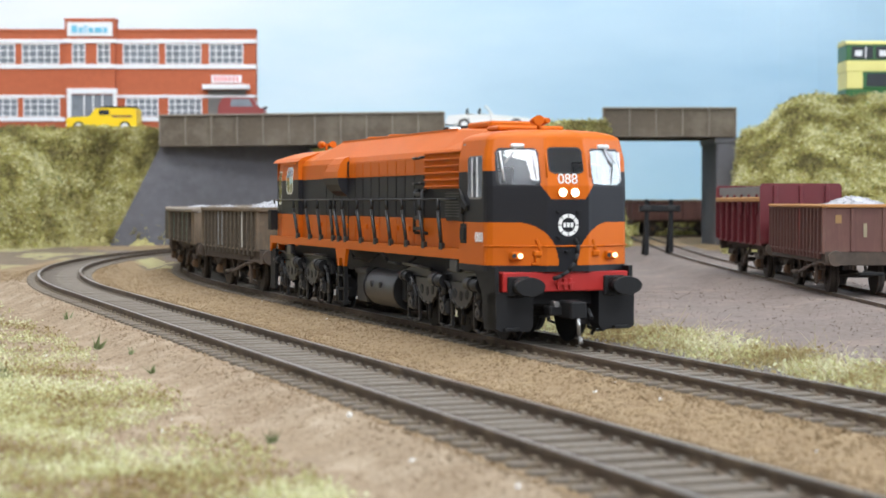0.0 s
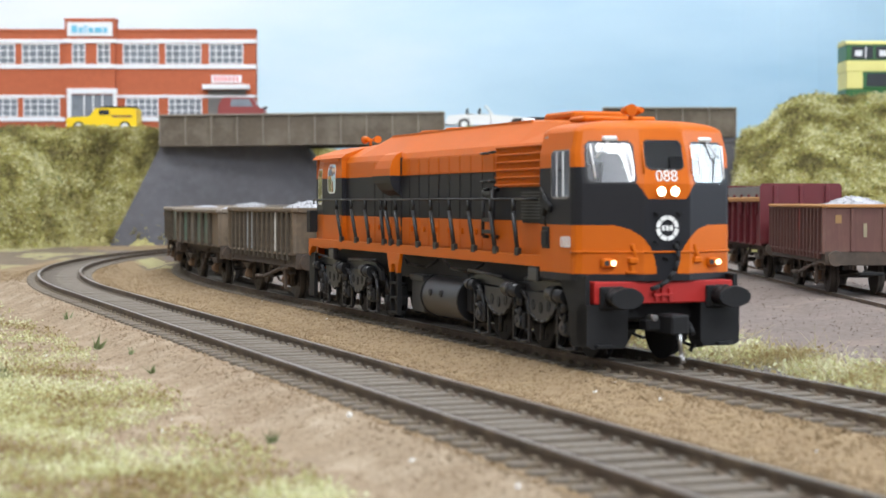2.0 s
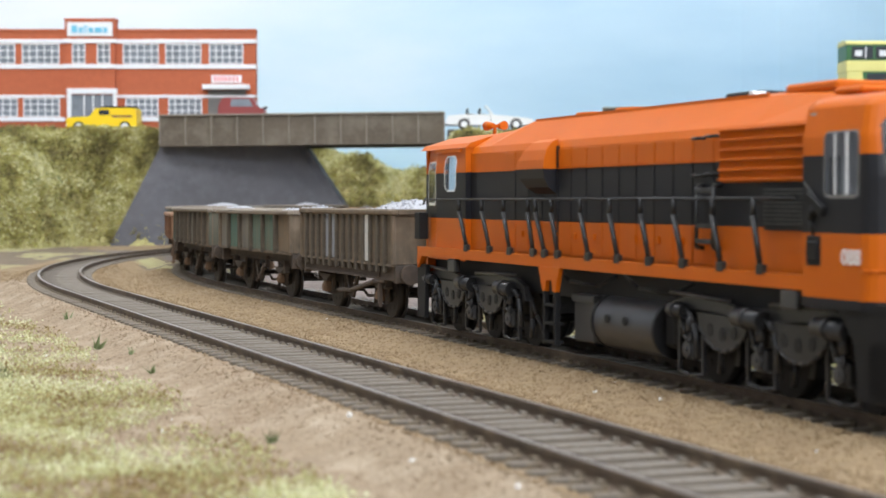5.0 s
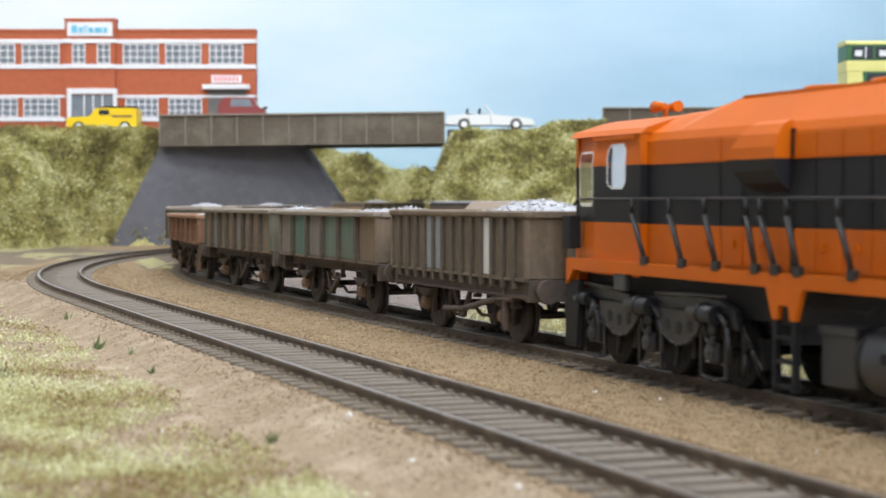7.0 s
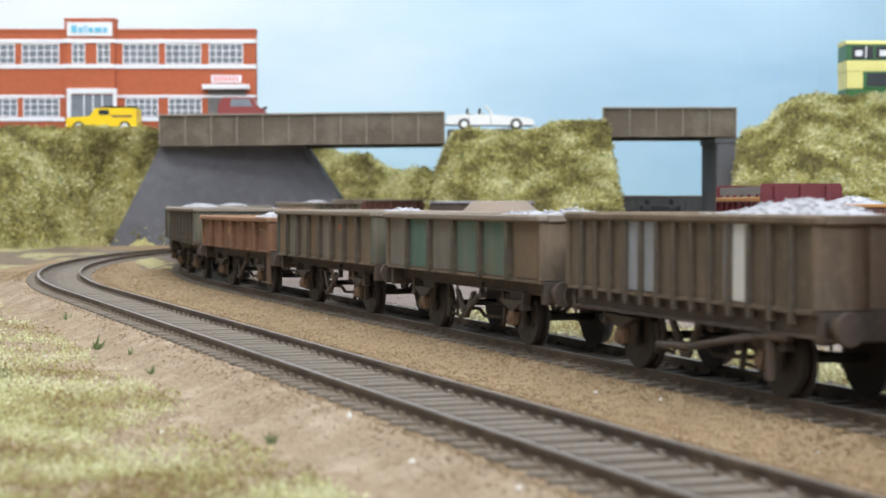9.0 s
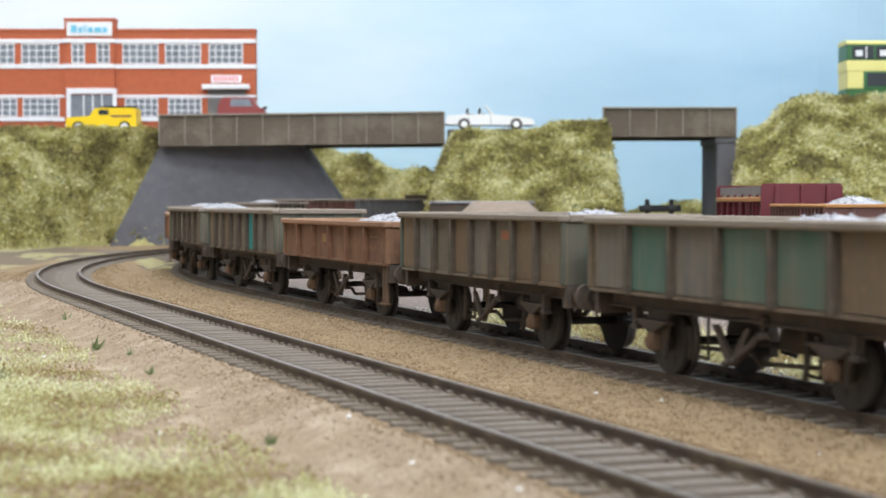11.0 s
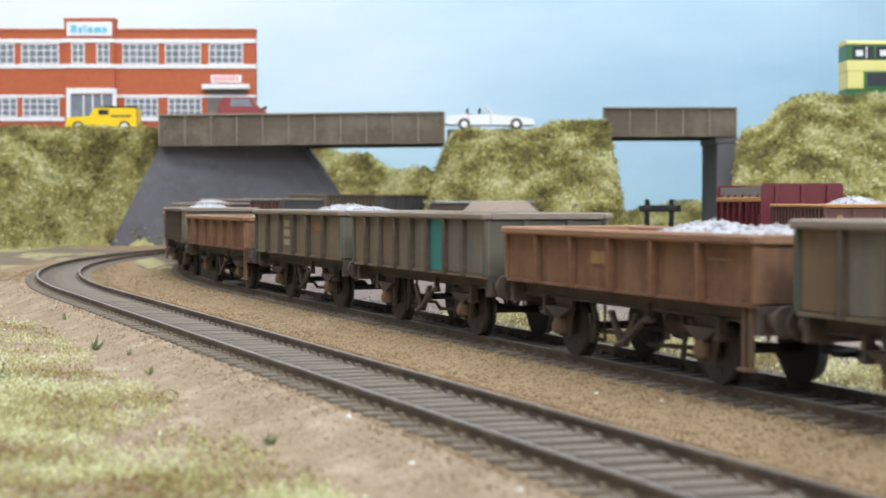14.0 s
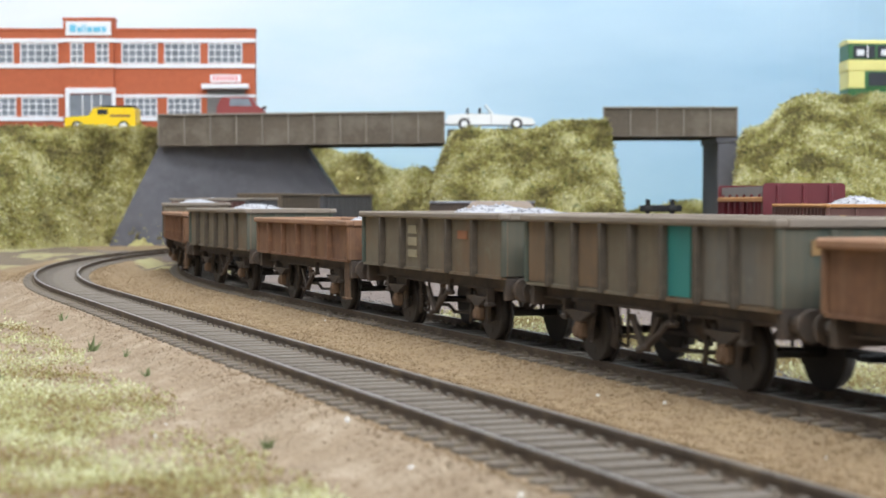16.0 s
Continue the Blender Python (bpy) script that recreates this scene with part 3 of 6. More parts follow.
def cab_window(c):
    """Which pane of the front cab a place belongs to: 'l', 'c', 'r', 's', or nothing; second value tells the rubber rim."""
    def inside(y0, y1, z0, z1, v, r=1.0):
        y, z = v
        d = max(max(y0 - y, y - y1), max(z0 - z, z - z1))
        cy, cz = max(y0 + r, min(y, y1 - r)), max(z0 + r, min(z, z1 - r))
        return math.hypot(y - cy, z - cz) - r
    if c.x > 99.7:
        opts = (("windscreen_c", inside(-4.2, 4.2, 40.9, 46.5, (c.y, c.z))), ("windscreen_r", inside(-15.9, -7.0, 38.0, 46.2, (c.y, c.z))), ("windscreen_l", inside(7.0, 15.9, 38.0, 46.2, (c.y, c.z))))
    else:
        opts = (("side_window_" + ("l" if c.y > 0 else "r"), inside(88.3, 97.2, 34.8, 44.6, (c.x, c.z))),)
    for k, d in opts:
        if d < 0:
            return k
        if d < (0.45 if c.x > 99.7 else 0.3):
            return "rim_" + k if c.x > 99.7 else "side_rim_" + k[-1]
    return None


def cab_key(c):
    w = cab_window(c)
    if w:
        return w
    y, z = abs(c.y), c.z
    if c.x > 99.0:
        if z > 41.1 or (z > 34.3 and y < 4.3 + (z - 34.3) * 0.75):
            return "orange"
        if 18.6 < z < 28.9 and y > 2.4 and (y > 12.1 or ((12.1 - y) / 9.7) ** 2 + ((z - 18.6) / 10.3) ** 2 < 1):
            return "orange"
        return "black"
    if z > 41.1 or 18.6 < z < 28.9:
        return "orange"
    return "black"


def front_cab(loco):
    pts = dense(NOSE, 0.27)
    zs = [17.2 + (48.6 - 17.2) * i / 126 for i in range(127)]

    def place(p, z):
        x, y = p
        lean = max(0, z - 37.6)
        return (x - lean * 0.3 * max(0, (x - 96) / 10), y * (1 - max(0, z - 44) * 0.012), z)

    parts = sheet(pts, zs, place, cab_key)
    for k, bm in parts.items():
        for f in bm.faces:
            f.smooth = True
        if k in ("orange", "black"):
            o = part("cab_shell", bm, k, loco, "orange lower panels and cab top" if k == "orange" else "black warning panel and waistband")
        elif k.startswith("side_rim"):
            o = part("window_frame", bm, "grey_inside", loco, "grey window frame")
        elif k.startswith("rim_"):
            o = part("window_rubber", bm, "rail_black", loco)
        else:
            o = part(k.rsplit("_", 1)[0], bm, "glass", loco, "glossy cab glass")
            o.visible_shadow = False
    # domed roof of the cab
    bm = B()
    rings = []
    for k in range(7):
        a = k / 6 * math.pi / 2
        f = math.cos(a) * 0.5 + 0.5 if k < 6 else 0.5
        ring = []
        for p in dense(NOSE, 1.6):
            x, y, _ = place(p, 48.6)
            s = 1 - 0.62 * (1 - math.cos(a))
            ring.append(bm.verts.new((82 + (x - 82) * (1 - 0.22 * (1 - math.cos(a))), y * s, 48.6 + 2.6 * math.sin(a))))
        rings.append(ring)
    for r0, r1 in zip(rings, rings[1:]):
        for a, b, c, d in zip(r0, r0[1:], r1[1:], r1):
            bm.faces.new((a, b, c, d))
    bm.faces.new(rings[-1])
    bm.faces.new([r[0] for r in rings] + [r[-1] for r in rings[::-1]])
    bmesh.ops.recalc_face_normals(bm, faces=bm.faces)
    for f in bm.faces:
        f.smooth = len(f.verts) == 4
    part("cab_roof", bm, "orange", loco)
    # inside of the cab
    part("cab_bulkhead", box(B(), 83, 84.5, -17.8, 17.8, 20, 48), "interior", loco)
    part("cab_desk", box(B(), 94, 99.5, -14, 14, 30, 36.5, 0.6), "interior", loco)
    for y in (-8.5, 8.5):
        part("driver_seat", box(box(B(), 86, 90.5, y - 2.6, y + 2.6, 30, 33, 0.5), 85.4, 86.6, y - 2.6, y + 2.6, 33, 41, 0.4), "frame_black", loco)
    part("cab_floor", box(B(), 82, 100, -17, 17, 18.8, 19.6), "frame_black", loco)
    for y in (-18.75, 18.75):
        part("window_bar", box(box(B(), 91.1, 91.35, y - 0.1, y + 0.1, 35, 44.5), 94.3, 94.55, y - 0.15, y + 0.15, 35, 44.5), "wiper", loco)
    # waist moulding
    bm = B()
    mp = [(x + (0.25 if x > 99 else 0), y * 1.012) for x, y in NOSE[1:-1]]
    for a, b in zip(mp, mp[1:]):
        cyl(bm, (*a, 23.3), (*b, 23.3), 0.22, seg=6)
    part("waist_moulding", bm, "orange", loco)
    # front end fittings
    lens = part("headlamp", cyl(B(), (105.8, -1.6, 36.0), (106.5, -1.6, 36.0), 1.0, seg=20), "lamp", loco, "lit round headlamp")
    share(lens, pm(0, 3.2, 0))
    for y in (-1.6, 1.6):
        part("headlamp_ring", cyl(B(), (105.6, y, 36.0), (106.35, y, 36.0), 1.3, seg=20), "orange", loco)
    text_part("number_transfer", "088", 3.5, "white", loco, pm(105.62, 0, 39.15, 90, 0, 90) @ pm(0, 0, 0, -8), "white running number 088")
    for y in (-1, 1):
        text_part("number_transfer", "088", 3.4, "white", loco, pm(95.6, 18.74 * y, 25.2, 90, 0, 0 if y < 0 else 180), "white running number 088")
    # round badge: a ring in eight pieces and a bar
    for k in range(8):
        a0, a1 = radians(45 * k + 3), radians(45 * k + 42)
        pts8 = [(2.65 * math.cos(a0 + (a1 - a0) * i / 4), 28.3 + 2.65 * math.sin(a0 + (a1 - a0) * i / 4)) for i in range(5)]
        pts8 += [(1.75 * math.cos(a1 + (a0 - a1) * i / 4), 28.3 + 1.75 * math.sin(a1 + (a0 - a1) * i / 4)) for i in range(5)]
        part("badge_piece", prism(B(), pts8, "x", 105.95, 106.1), "white", loco)
    for y in (-0.95, 0, 0.95):
        part("badge_bar", box(B(), 105.95, 106.1, y - 0.33, y + 0.33, 27.75, 28.85), "white", loco)
    for y, z in ((-2.6, 31.4), (2.6, 31.4), (-2.6, 25.4), (2.6, 25.4), (-0.4, 22.0)):
        part("jumper_bracket", box(box(B(), 105.9, 107, y - 0.6, y + 0.6, z - 0.15, z + 0.15), 106.7, 107, y - 0.15, y + 0.15, z - 0.7, z + 0.2), "frame_black", loco)
    pts9 = [(106.3, 1.6, 25), (107.3, 1.9, 23.6), (107.6, 1.7, 21.5), (107.6, 0.9, 19.3), (107.5, -0.6, 17.4), (107.4, -2.6, 16.2), (107.2, -4.4, 15.6)]
    part("brake_hose", tube(B(), pts9, 0.5), "frame_black", loco, "black rubber hose")
    for y in (-1, 1):
        lamp = part("marker_lamp", box(B(), 102.2, 104.2, y * 12.4 - 1.5, y * 12.4 + 1.5, 20.0, 22.0, 0.35), "orange", loco)
        part("marker_lens", cyl(B(), (104.1, y * 12.4 + 0.75, 21.0), (104.5, y * 12.4 + 0.75, 21.0), 0.62), "lamp_dim", lamp, "lit marker lens")
        part("marker_lens", cyl(B(), (104.1, y * 12.4 - 0.75, 21.0), (104.35, y * 12.4 - 0.75, 21.0), 0.55), "dark_glass", lamp)
        lug = part("lifting_lug", box(B(), 104.2, 105.8, y * 7.6 - 1.0, y * 7.6 + 1.0, 20.9, 22.2, 0.25), "orange", loco)
        part("lug_arm", box(B(), 104.6, 105.5, -0.35, 0.35, -1.6, 1.6, 0.1, m=Matrix.Translation((0, y * 7.3, 23.4)) @ Matrix.Rotation(radians(18), 4, "X")), "orange", lug)
    part("lamp_iron", box(box(B(), 104.3, 105.6, -8.9, -6.7, 18.9, 19.3), 104.3, 105.6, -8.2, -7.2, 19.3, 20.6), "orange", loco)
    # wipers
    for y in (-1, 1):
        w = part("wiper_arm", cyl(B(), (101.4, y * 11.2, 47.2), (101.9, y * 14.6, 43.0), 0.2, seg=6), "wiper", loco, "silver wiper")
        part("wiper_blade", cyl(B(), (101.0, y * 15.6, 45.8), (102.9, y * 15.2, 38.8), 0.22, seg=6), "wiper", w)
        part("wiper_motor", box(B(), 100.6, 102.0, y * 11.2 - 1.6, y * 11.2 + 1.6, 46.6, 47.6, 0.3), "wiper", w)
        part("window_bar", cyl(B(), (104.1, y * 8.4, 45.6), (105.2, y * 7.9, 39.2), 0.15, seg=6), "wiper", loco)
        part("grab_rail", cyl(B(), (105.2, y * 5.6, 46), (106.2, y * 5.6, 39.6), 0.2, seg=6), "orange", loco)
    # buffer beam and skirt
    part("buffer_beam", box(B(), 98.8, 104.9, -16.3, 16.3, 12.5, 17.15, 0.2), "red", loco, "bright red buffer beam")
    part("front_headstock", box(B(), 97.5, 100.6, -17.7, 17.7, 9, 17.15, 0.3), "frame_black", loco)
    for y in (-1, 1):
        plough = part("skirt_plate", prism(B(), [(y * 8.6, 12.4), (y * 18.0, 12.4), (y * 18.0, 4.0), (y * 16.8, 3.2), (y * 9.4, 3.2), (y * 8.6, 4.4)], "x", 99.5, 104.9), "frame_black", loco)
        part("skirt_return", prism(B(), [(87.5, 18.4), (104, 18.4), (104.2, 3.6), (97, 3.4), (95.5, 12), (92, 16.2)], "y", y * 17.5 - 0.5, y * 17.5 + 0.5), "frame_black", loco)
        part("guard_step", box(B(), 100, 106.2, y * 14.2 - 2.0, y * 14.2 + 2.0, 3.3, 4.1, 0.15), "frame_black", plough)
        bf = part("buffer", cyl(cyl(B(), (104.4, y * 12.5, 14), (108.5, y * 12.5, 14), 1.9), (108.4, y * 12.5, 14), (111.8, y * 12.5, 14), 1.4), "frame_black", loco)
        bm = cyl(B(), (111.6, 0, 0), (112.8, 0, 0), 3.2, 2.9, seg=24)
        bmesh.ops.scale(bm, vec=(1, 1.25, 0.72), verts=bm.verts)
        bmesh.ops.translate(bm, vec=(0, y * 12.5, 14), verts=bm.verts)
        part("buffer_head", bm, "frame_black", bf, "wide oval buffer head")
        part("buffer_block", box(B(), 103.8, 105.6, y * 12.5 - 2.8, y * 12.5 + 2.8, 11.4, 16.2, 0.3), "frame_black", bf)
    for y in (-2.2, -0.6, 1.0):
        part("beam_bracket", box(B(), 104.5, 105.6, y - 0.35, y + 0.35, 13.0, 15.6, 0.1), "red", loco)
    part("beam_bracket", box(B(), 104.5, 106.0, -3.0, 1.8, 14.1, 14.6), "red", loco)
    # black discs on the uncut beam stand for the shade in its holes
    for k in range(4):
        part("beam_hole_shade", cyl(B(), (104.5, 5.6 + k * 1.3, 13.5), (104.75, 5.6 + k * 1.3, 13.5), 0.42, seg=10), "frame_black", loco)
    cp = part("coupling", box(box(B(), 104, 112.0, -2.1, 2.1, 6.2, 10.4, 0.4), 103, 107, -5.2, 4.6, 6.8, 9.2, 0.4), "frame_black", loco, "black model coupling")
    part("coupling_hook", cyl(cyl(B(), (111.3, 0, 7.5), (111.8, 0.2, 2.2), 0.55, 0.4), (111.8, 0.2, 2.2), (112.6, 0.3, 0.6), 0.4, 0.6), "steel", cp, "bare steel uncoupling hook")
    part("air_tap", cyl(B(), (105, -3.6, 9.6), (107.6, -3.6, 9.6), 0.7), "steel", loco)
    part("air_tap", cyl(B(), (105, 5.6, 8.0), (107.0, 5.6, 6.0), 0.6), "frame_black", loco)


def hood_half(z):
    return 15.4 if z < 46 else 15.4 - (z - 46) * 1.25


def hood(loco):
    def ring(x, top):
        zs = [(15.4, 21.8), (15.4, 29.5), (15.4, 41.1), (15.4, 45.6), (14.6, 47.2), (9.0, top - 0.7), (6.0, top)]
        return [(x, -y, z) for y, z in zs] + [(x, y, z) for y, z in zs[::-1]]
    secs = [(-72, 51.2), (-61, 51.4), (-47, 53.4), (30, 53.4), (60, 53.2), (76, 52.4), (83.5, 51.6)]
    bms = {"orange": B(), "black": B()}
    for (xa, ta), (xb, tb) in zip(secs, secs[1:]):
        ra, rb = ring(xa, ta), ring(xb, tb)
        for j in range(len(ra) - 1):
            zc = (ra[j][2] + ra[j + 1][2]) / 2
            bm = bms["black" if 29.5 < zc < 41.1 else "orange"]
            bm.faces.new([bm.verts.new(p) for p in (ra[j], rb[j], rb[j + 1], ra[j + 1])])
    for k, bm in bms.items():
        bmesh.ops.remove_doubles(bm, verts=bm.verts, dist=0.001)
        part("hood", bm, k, loco, "orange hood side and roof" if k == "orange" else "black hood band")
    # access doors: shallow proud panels with hinges, in both colours of the band
    doors = {}
    for side in (-1, 1):
        x = -50.0
        while x < 48:
            for z0, z1, k in ((22.4, 29.3, "orange"), (29.7, 40.9, "black"), (41.3, 45.3, "orange")):
                key = k, z0
                if key not in doors:
                    doors[key] = part("hood_door", box(B(), 0, 6.9, -0.18, 0.0, z0, z1, 0.08), k, loco, m=pm(x, side * 15.4, 0, 0, 0, 0 if side < 0 else 0))
                else:
                    share(doors[key], pm(x, side * 15.4 + (0.18 if side > 0 else 0), 0))
            x += 7.6
        for k in range(11):
            xk = -48 + k * 9.4
            lt = part("door_latch", box(B(), xk, xk + 0.8, side * 15.9 - 0.3, side * 15.9 + 0.3, 25.8, 27.2, 0.1), "orange", loco)
        # intake grille
        gr = part("intake_grille", box(B(), 52, 81.5, side * 15.9 - 0.5, side * 15.9 + 0.5, 37.2, 46.8, 0.2), "orange", loco)
        for k in range(6):
            z = 37.5 + k * 1.75
            part("grille_slat", box(B(), 52.1, 81.4, side * 16.7 - 0.4, side * 16.7 + 0.4, z, z + 0.4, 0.1), "orange", gr)
        for k in range(36):
            part("grille_bar", box(B(), 52.4 + k * 0.8, 52.66 + k * 0.8, side * 16.5 - 0.3, side * 16.5 + 0.3, 37.4, 46.6), "orange", gr)
        # upright rails of the hood ladder beside the louvres
        ld = part("hood_ladder", tube(B(), [(44.6, side * 15.4, 36.8), (44.6, side * 17.0, 36.6), (44.6, side * 17.0, 25.6), (44.6, side * 15.4, 25.4)], 0.45, 6), "rail_black", loco)
        part("ladder_rail", tube(B(), [(50.6, side * 15.4, 36.8), (50.6, side * 17.0, 36.6), (50.6, side * 17.0, 25.6), (50.6, side * 15.4, 25.4)], 0.45, 6), "rail_black", ld)
        for z in (26.2, 29.0, 35.4):
            part("rung", box(B(), 44.6, 50.6, side * 17.0 - 0.35, side * 17.0 + 0.35, z, z + 0.9, 0.1), "rail_black", ld)
        lv = part("louvre_panel", box(B(), 66, 80, side * 15.7 - 0.3, side * 15.7 + 0.3, 29.0, 36.4, 0.1), "black", loco)
        for k in range(9):
            part("louvre_slat", box(B(), 66.5, 79.5, side * 16.15 - 0.3, side * 16.15 + 0.3, 30.0 + k * 0.72, 30.3 + k * 0.72), "grey_tank", lv)
        # brake blower hump
        # bulging cover, cut back above and below towards the rear cab
        top = [(15.2, 47.6), (16.8, 46.9), (18.0, 45.2), (18.7, 43.0), (18.8, 41.05), (15.2, 41.05)]
        low = [(15.2, 41.03), (18.8, 41.03), (18.5, 39.0), (17.5, 37.0), (15.2, 35.2)]
        for prof, k in ((top, "orange"), (low, "black")):
            bm = prism(B(), [(side * y, z) for y, z in prof], "x", -36, -20)
            for v in bm.verts:
                if v.co.x < -30:
                    v.co.x += 0.9 * abs(v.co.z - 41)
            part("blower_hump", bm, k, loco)
        part("hood_seam", box(B(), -19.6, -18.9, side * 15.55 - 0.25, side * 15.55 + 0.25, 22, 46), "black", loco)
        for x, z in ((42, 45.4), (47, 45.6), (42, 38.6), (47, 38.8)):
            part("grab_iron", tube(B(), [(x, side * 15.4, z), (x, side * 16.5, z), (x + 3, side * 16.5, z), (x + 3, side * 15.4, z)], 0.32, 6), "rail_black", loco)
        part("hood_rib", box(B(), -70, 52, side * 15.3 - 0.5, side * 15.3 + 0.5, 41.0, 41.25), "orange", loco)
    # roof gear
    fan = part("roof_fan", cyl(B(), (-30, 0, 53.2), (-30, 0, 54.0), 6.0, 5.6, seg=28), "orange", loco)
    share(fan, pm(20, 0, 0))
    part("exhaust_outlet", box(B(), 33, 45, -4.5, 4.5, 53.0, 54.4, 0.4), "frame_black", loco)
    part("roof_box", box(B(), 58, 74, -7, 7, 52.6, 54.4, 0.5), "orange", loco)
    part("roof_box", box(B(), 76, 84, -9, 9, 51.4, 52.8, 0.5), "orange", loco)
    part("roof_rib", box(B(), -46, 56, -9.2, -8.7, 52.5, 53.1), "orange", loco)
    for y in (-9, 3):
        part("lifting_eye", cyl(B(), (50, y, 53), (50, y + 3, 53), 0.8), "wiper", loco)
    for x, d in ((92, 1), (-90, -1)):
        h = part("air_horn", cyl(B(), (x, -1.5, 51), (x, -1.5, 53.6), 0.5), "orange", loco)
        part("trumpet", cyl(B(), (x - 1.8 * d, -2.6, 53.6), (x + 2.6 * d, -2.6, 53.6), 0.6, 1.3), "orange", h)
        part("trumpet", cyl(B(), (x + 1.8 * d, 0.2, 53.6), (x - 2.4 * d, 0.2, 53.6), 0.6, 1.2), "orange", h)
        part("horn_bar", box(B(), x - 0.5, x + 0.5, -3, 1, 53.1, 53.9), "orange", h)


def rear_cab(loco):
    for side in (-1, 1):
        def key(c):
            for x0, x1, z0, z1, r in ((-102.2, -93.4, 33.4, 43.8, 0.8), (-86.0, -78.2, 36.8, 45.0, 2.0)):
                cx, cz = max(x0 + r, min(c.x, x1 - r)), max(z0 + r, min(c.z, z1 - r))
                d = math.hypot(c.x - cx, c.z - cz) - r
                if d < 0:
                    return "glass" + str(r)
                if d < 0.4:
                    return "rim" + str(r)
            return "black" if 29.5 < c.z < 41.1 else "orange"
        xs = [-103.6 + 32 * i / 76 for i in range(77)]
        zs = [19 + 28.4 * i / 72 for i in range(73)]
        for k, bm in sheet(xs, zs, lambda x, z: (x, side * (16.9 - max(0, z - 42) * 0.12 - max(0, -92 - x) * 0.16), z), key).items():
            if k.startswith("glass"):
                part("cab_window", bm, "glass", loco, "glossy cab glass").visible_shadow = False
            elif k.startswith("rim"):
                part("window_frame", bm, "wiper", loco, "silver window frame")
            else:
                part("rear_cab_side", bm, k, loco)
    for z0, z1, k in ((12, 29.5, "orange"), (29.5, 41.1, "black"), (41.1, 47.6, "orange")):
        part("rear_cab_end", box(B(), -104.4, -103.4, -15.2, 15.2, z0, z1), k, loco)
    for z0, z1, k in ((20, 29.5, "orange"), (29.5, 41.1, "black"), (41.1, 47.2, "orange")):
        part("cab_front_wall", box(B(), -72.6, -71.4, -16.85, 16.85, z0, z1), k, loco)
    part("cab_desk", box(B(), -98, -92, -13, 13, 29, 36), "interior", loco)
    bm = prism(B(), [(-16.9, 47.2), (-15.6, 48.4), (-9, 50.4), (-6, 51.0), (6, 51.0), (9, 50.4), (15.6, 48.4), (16.9, 47.2)], "x", -104, -71)
    part("cab_roof", bm, "orange", loco)
    part("drain_rail", box(B(), -92, -74, -17.4, -16.9, 46.3, 46.9), "orange", loco)


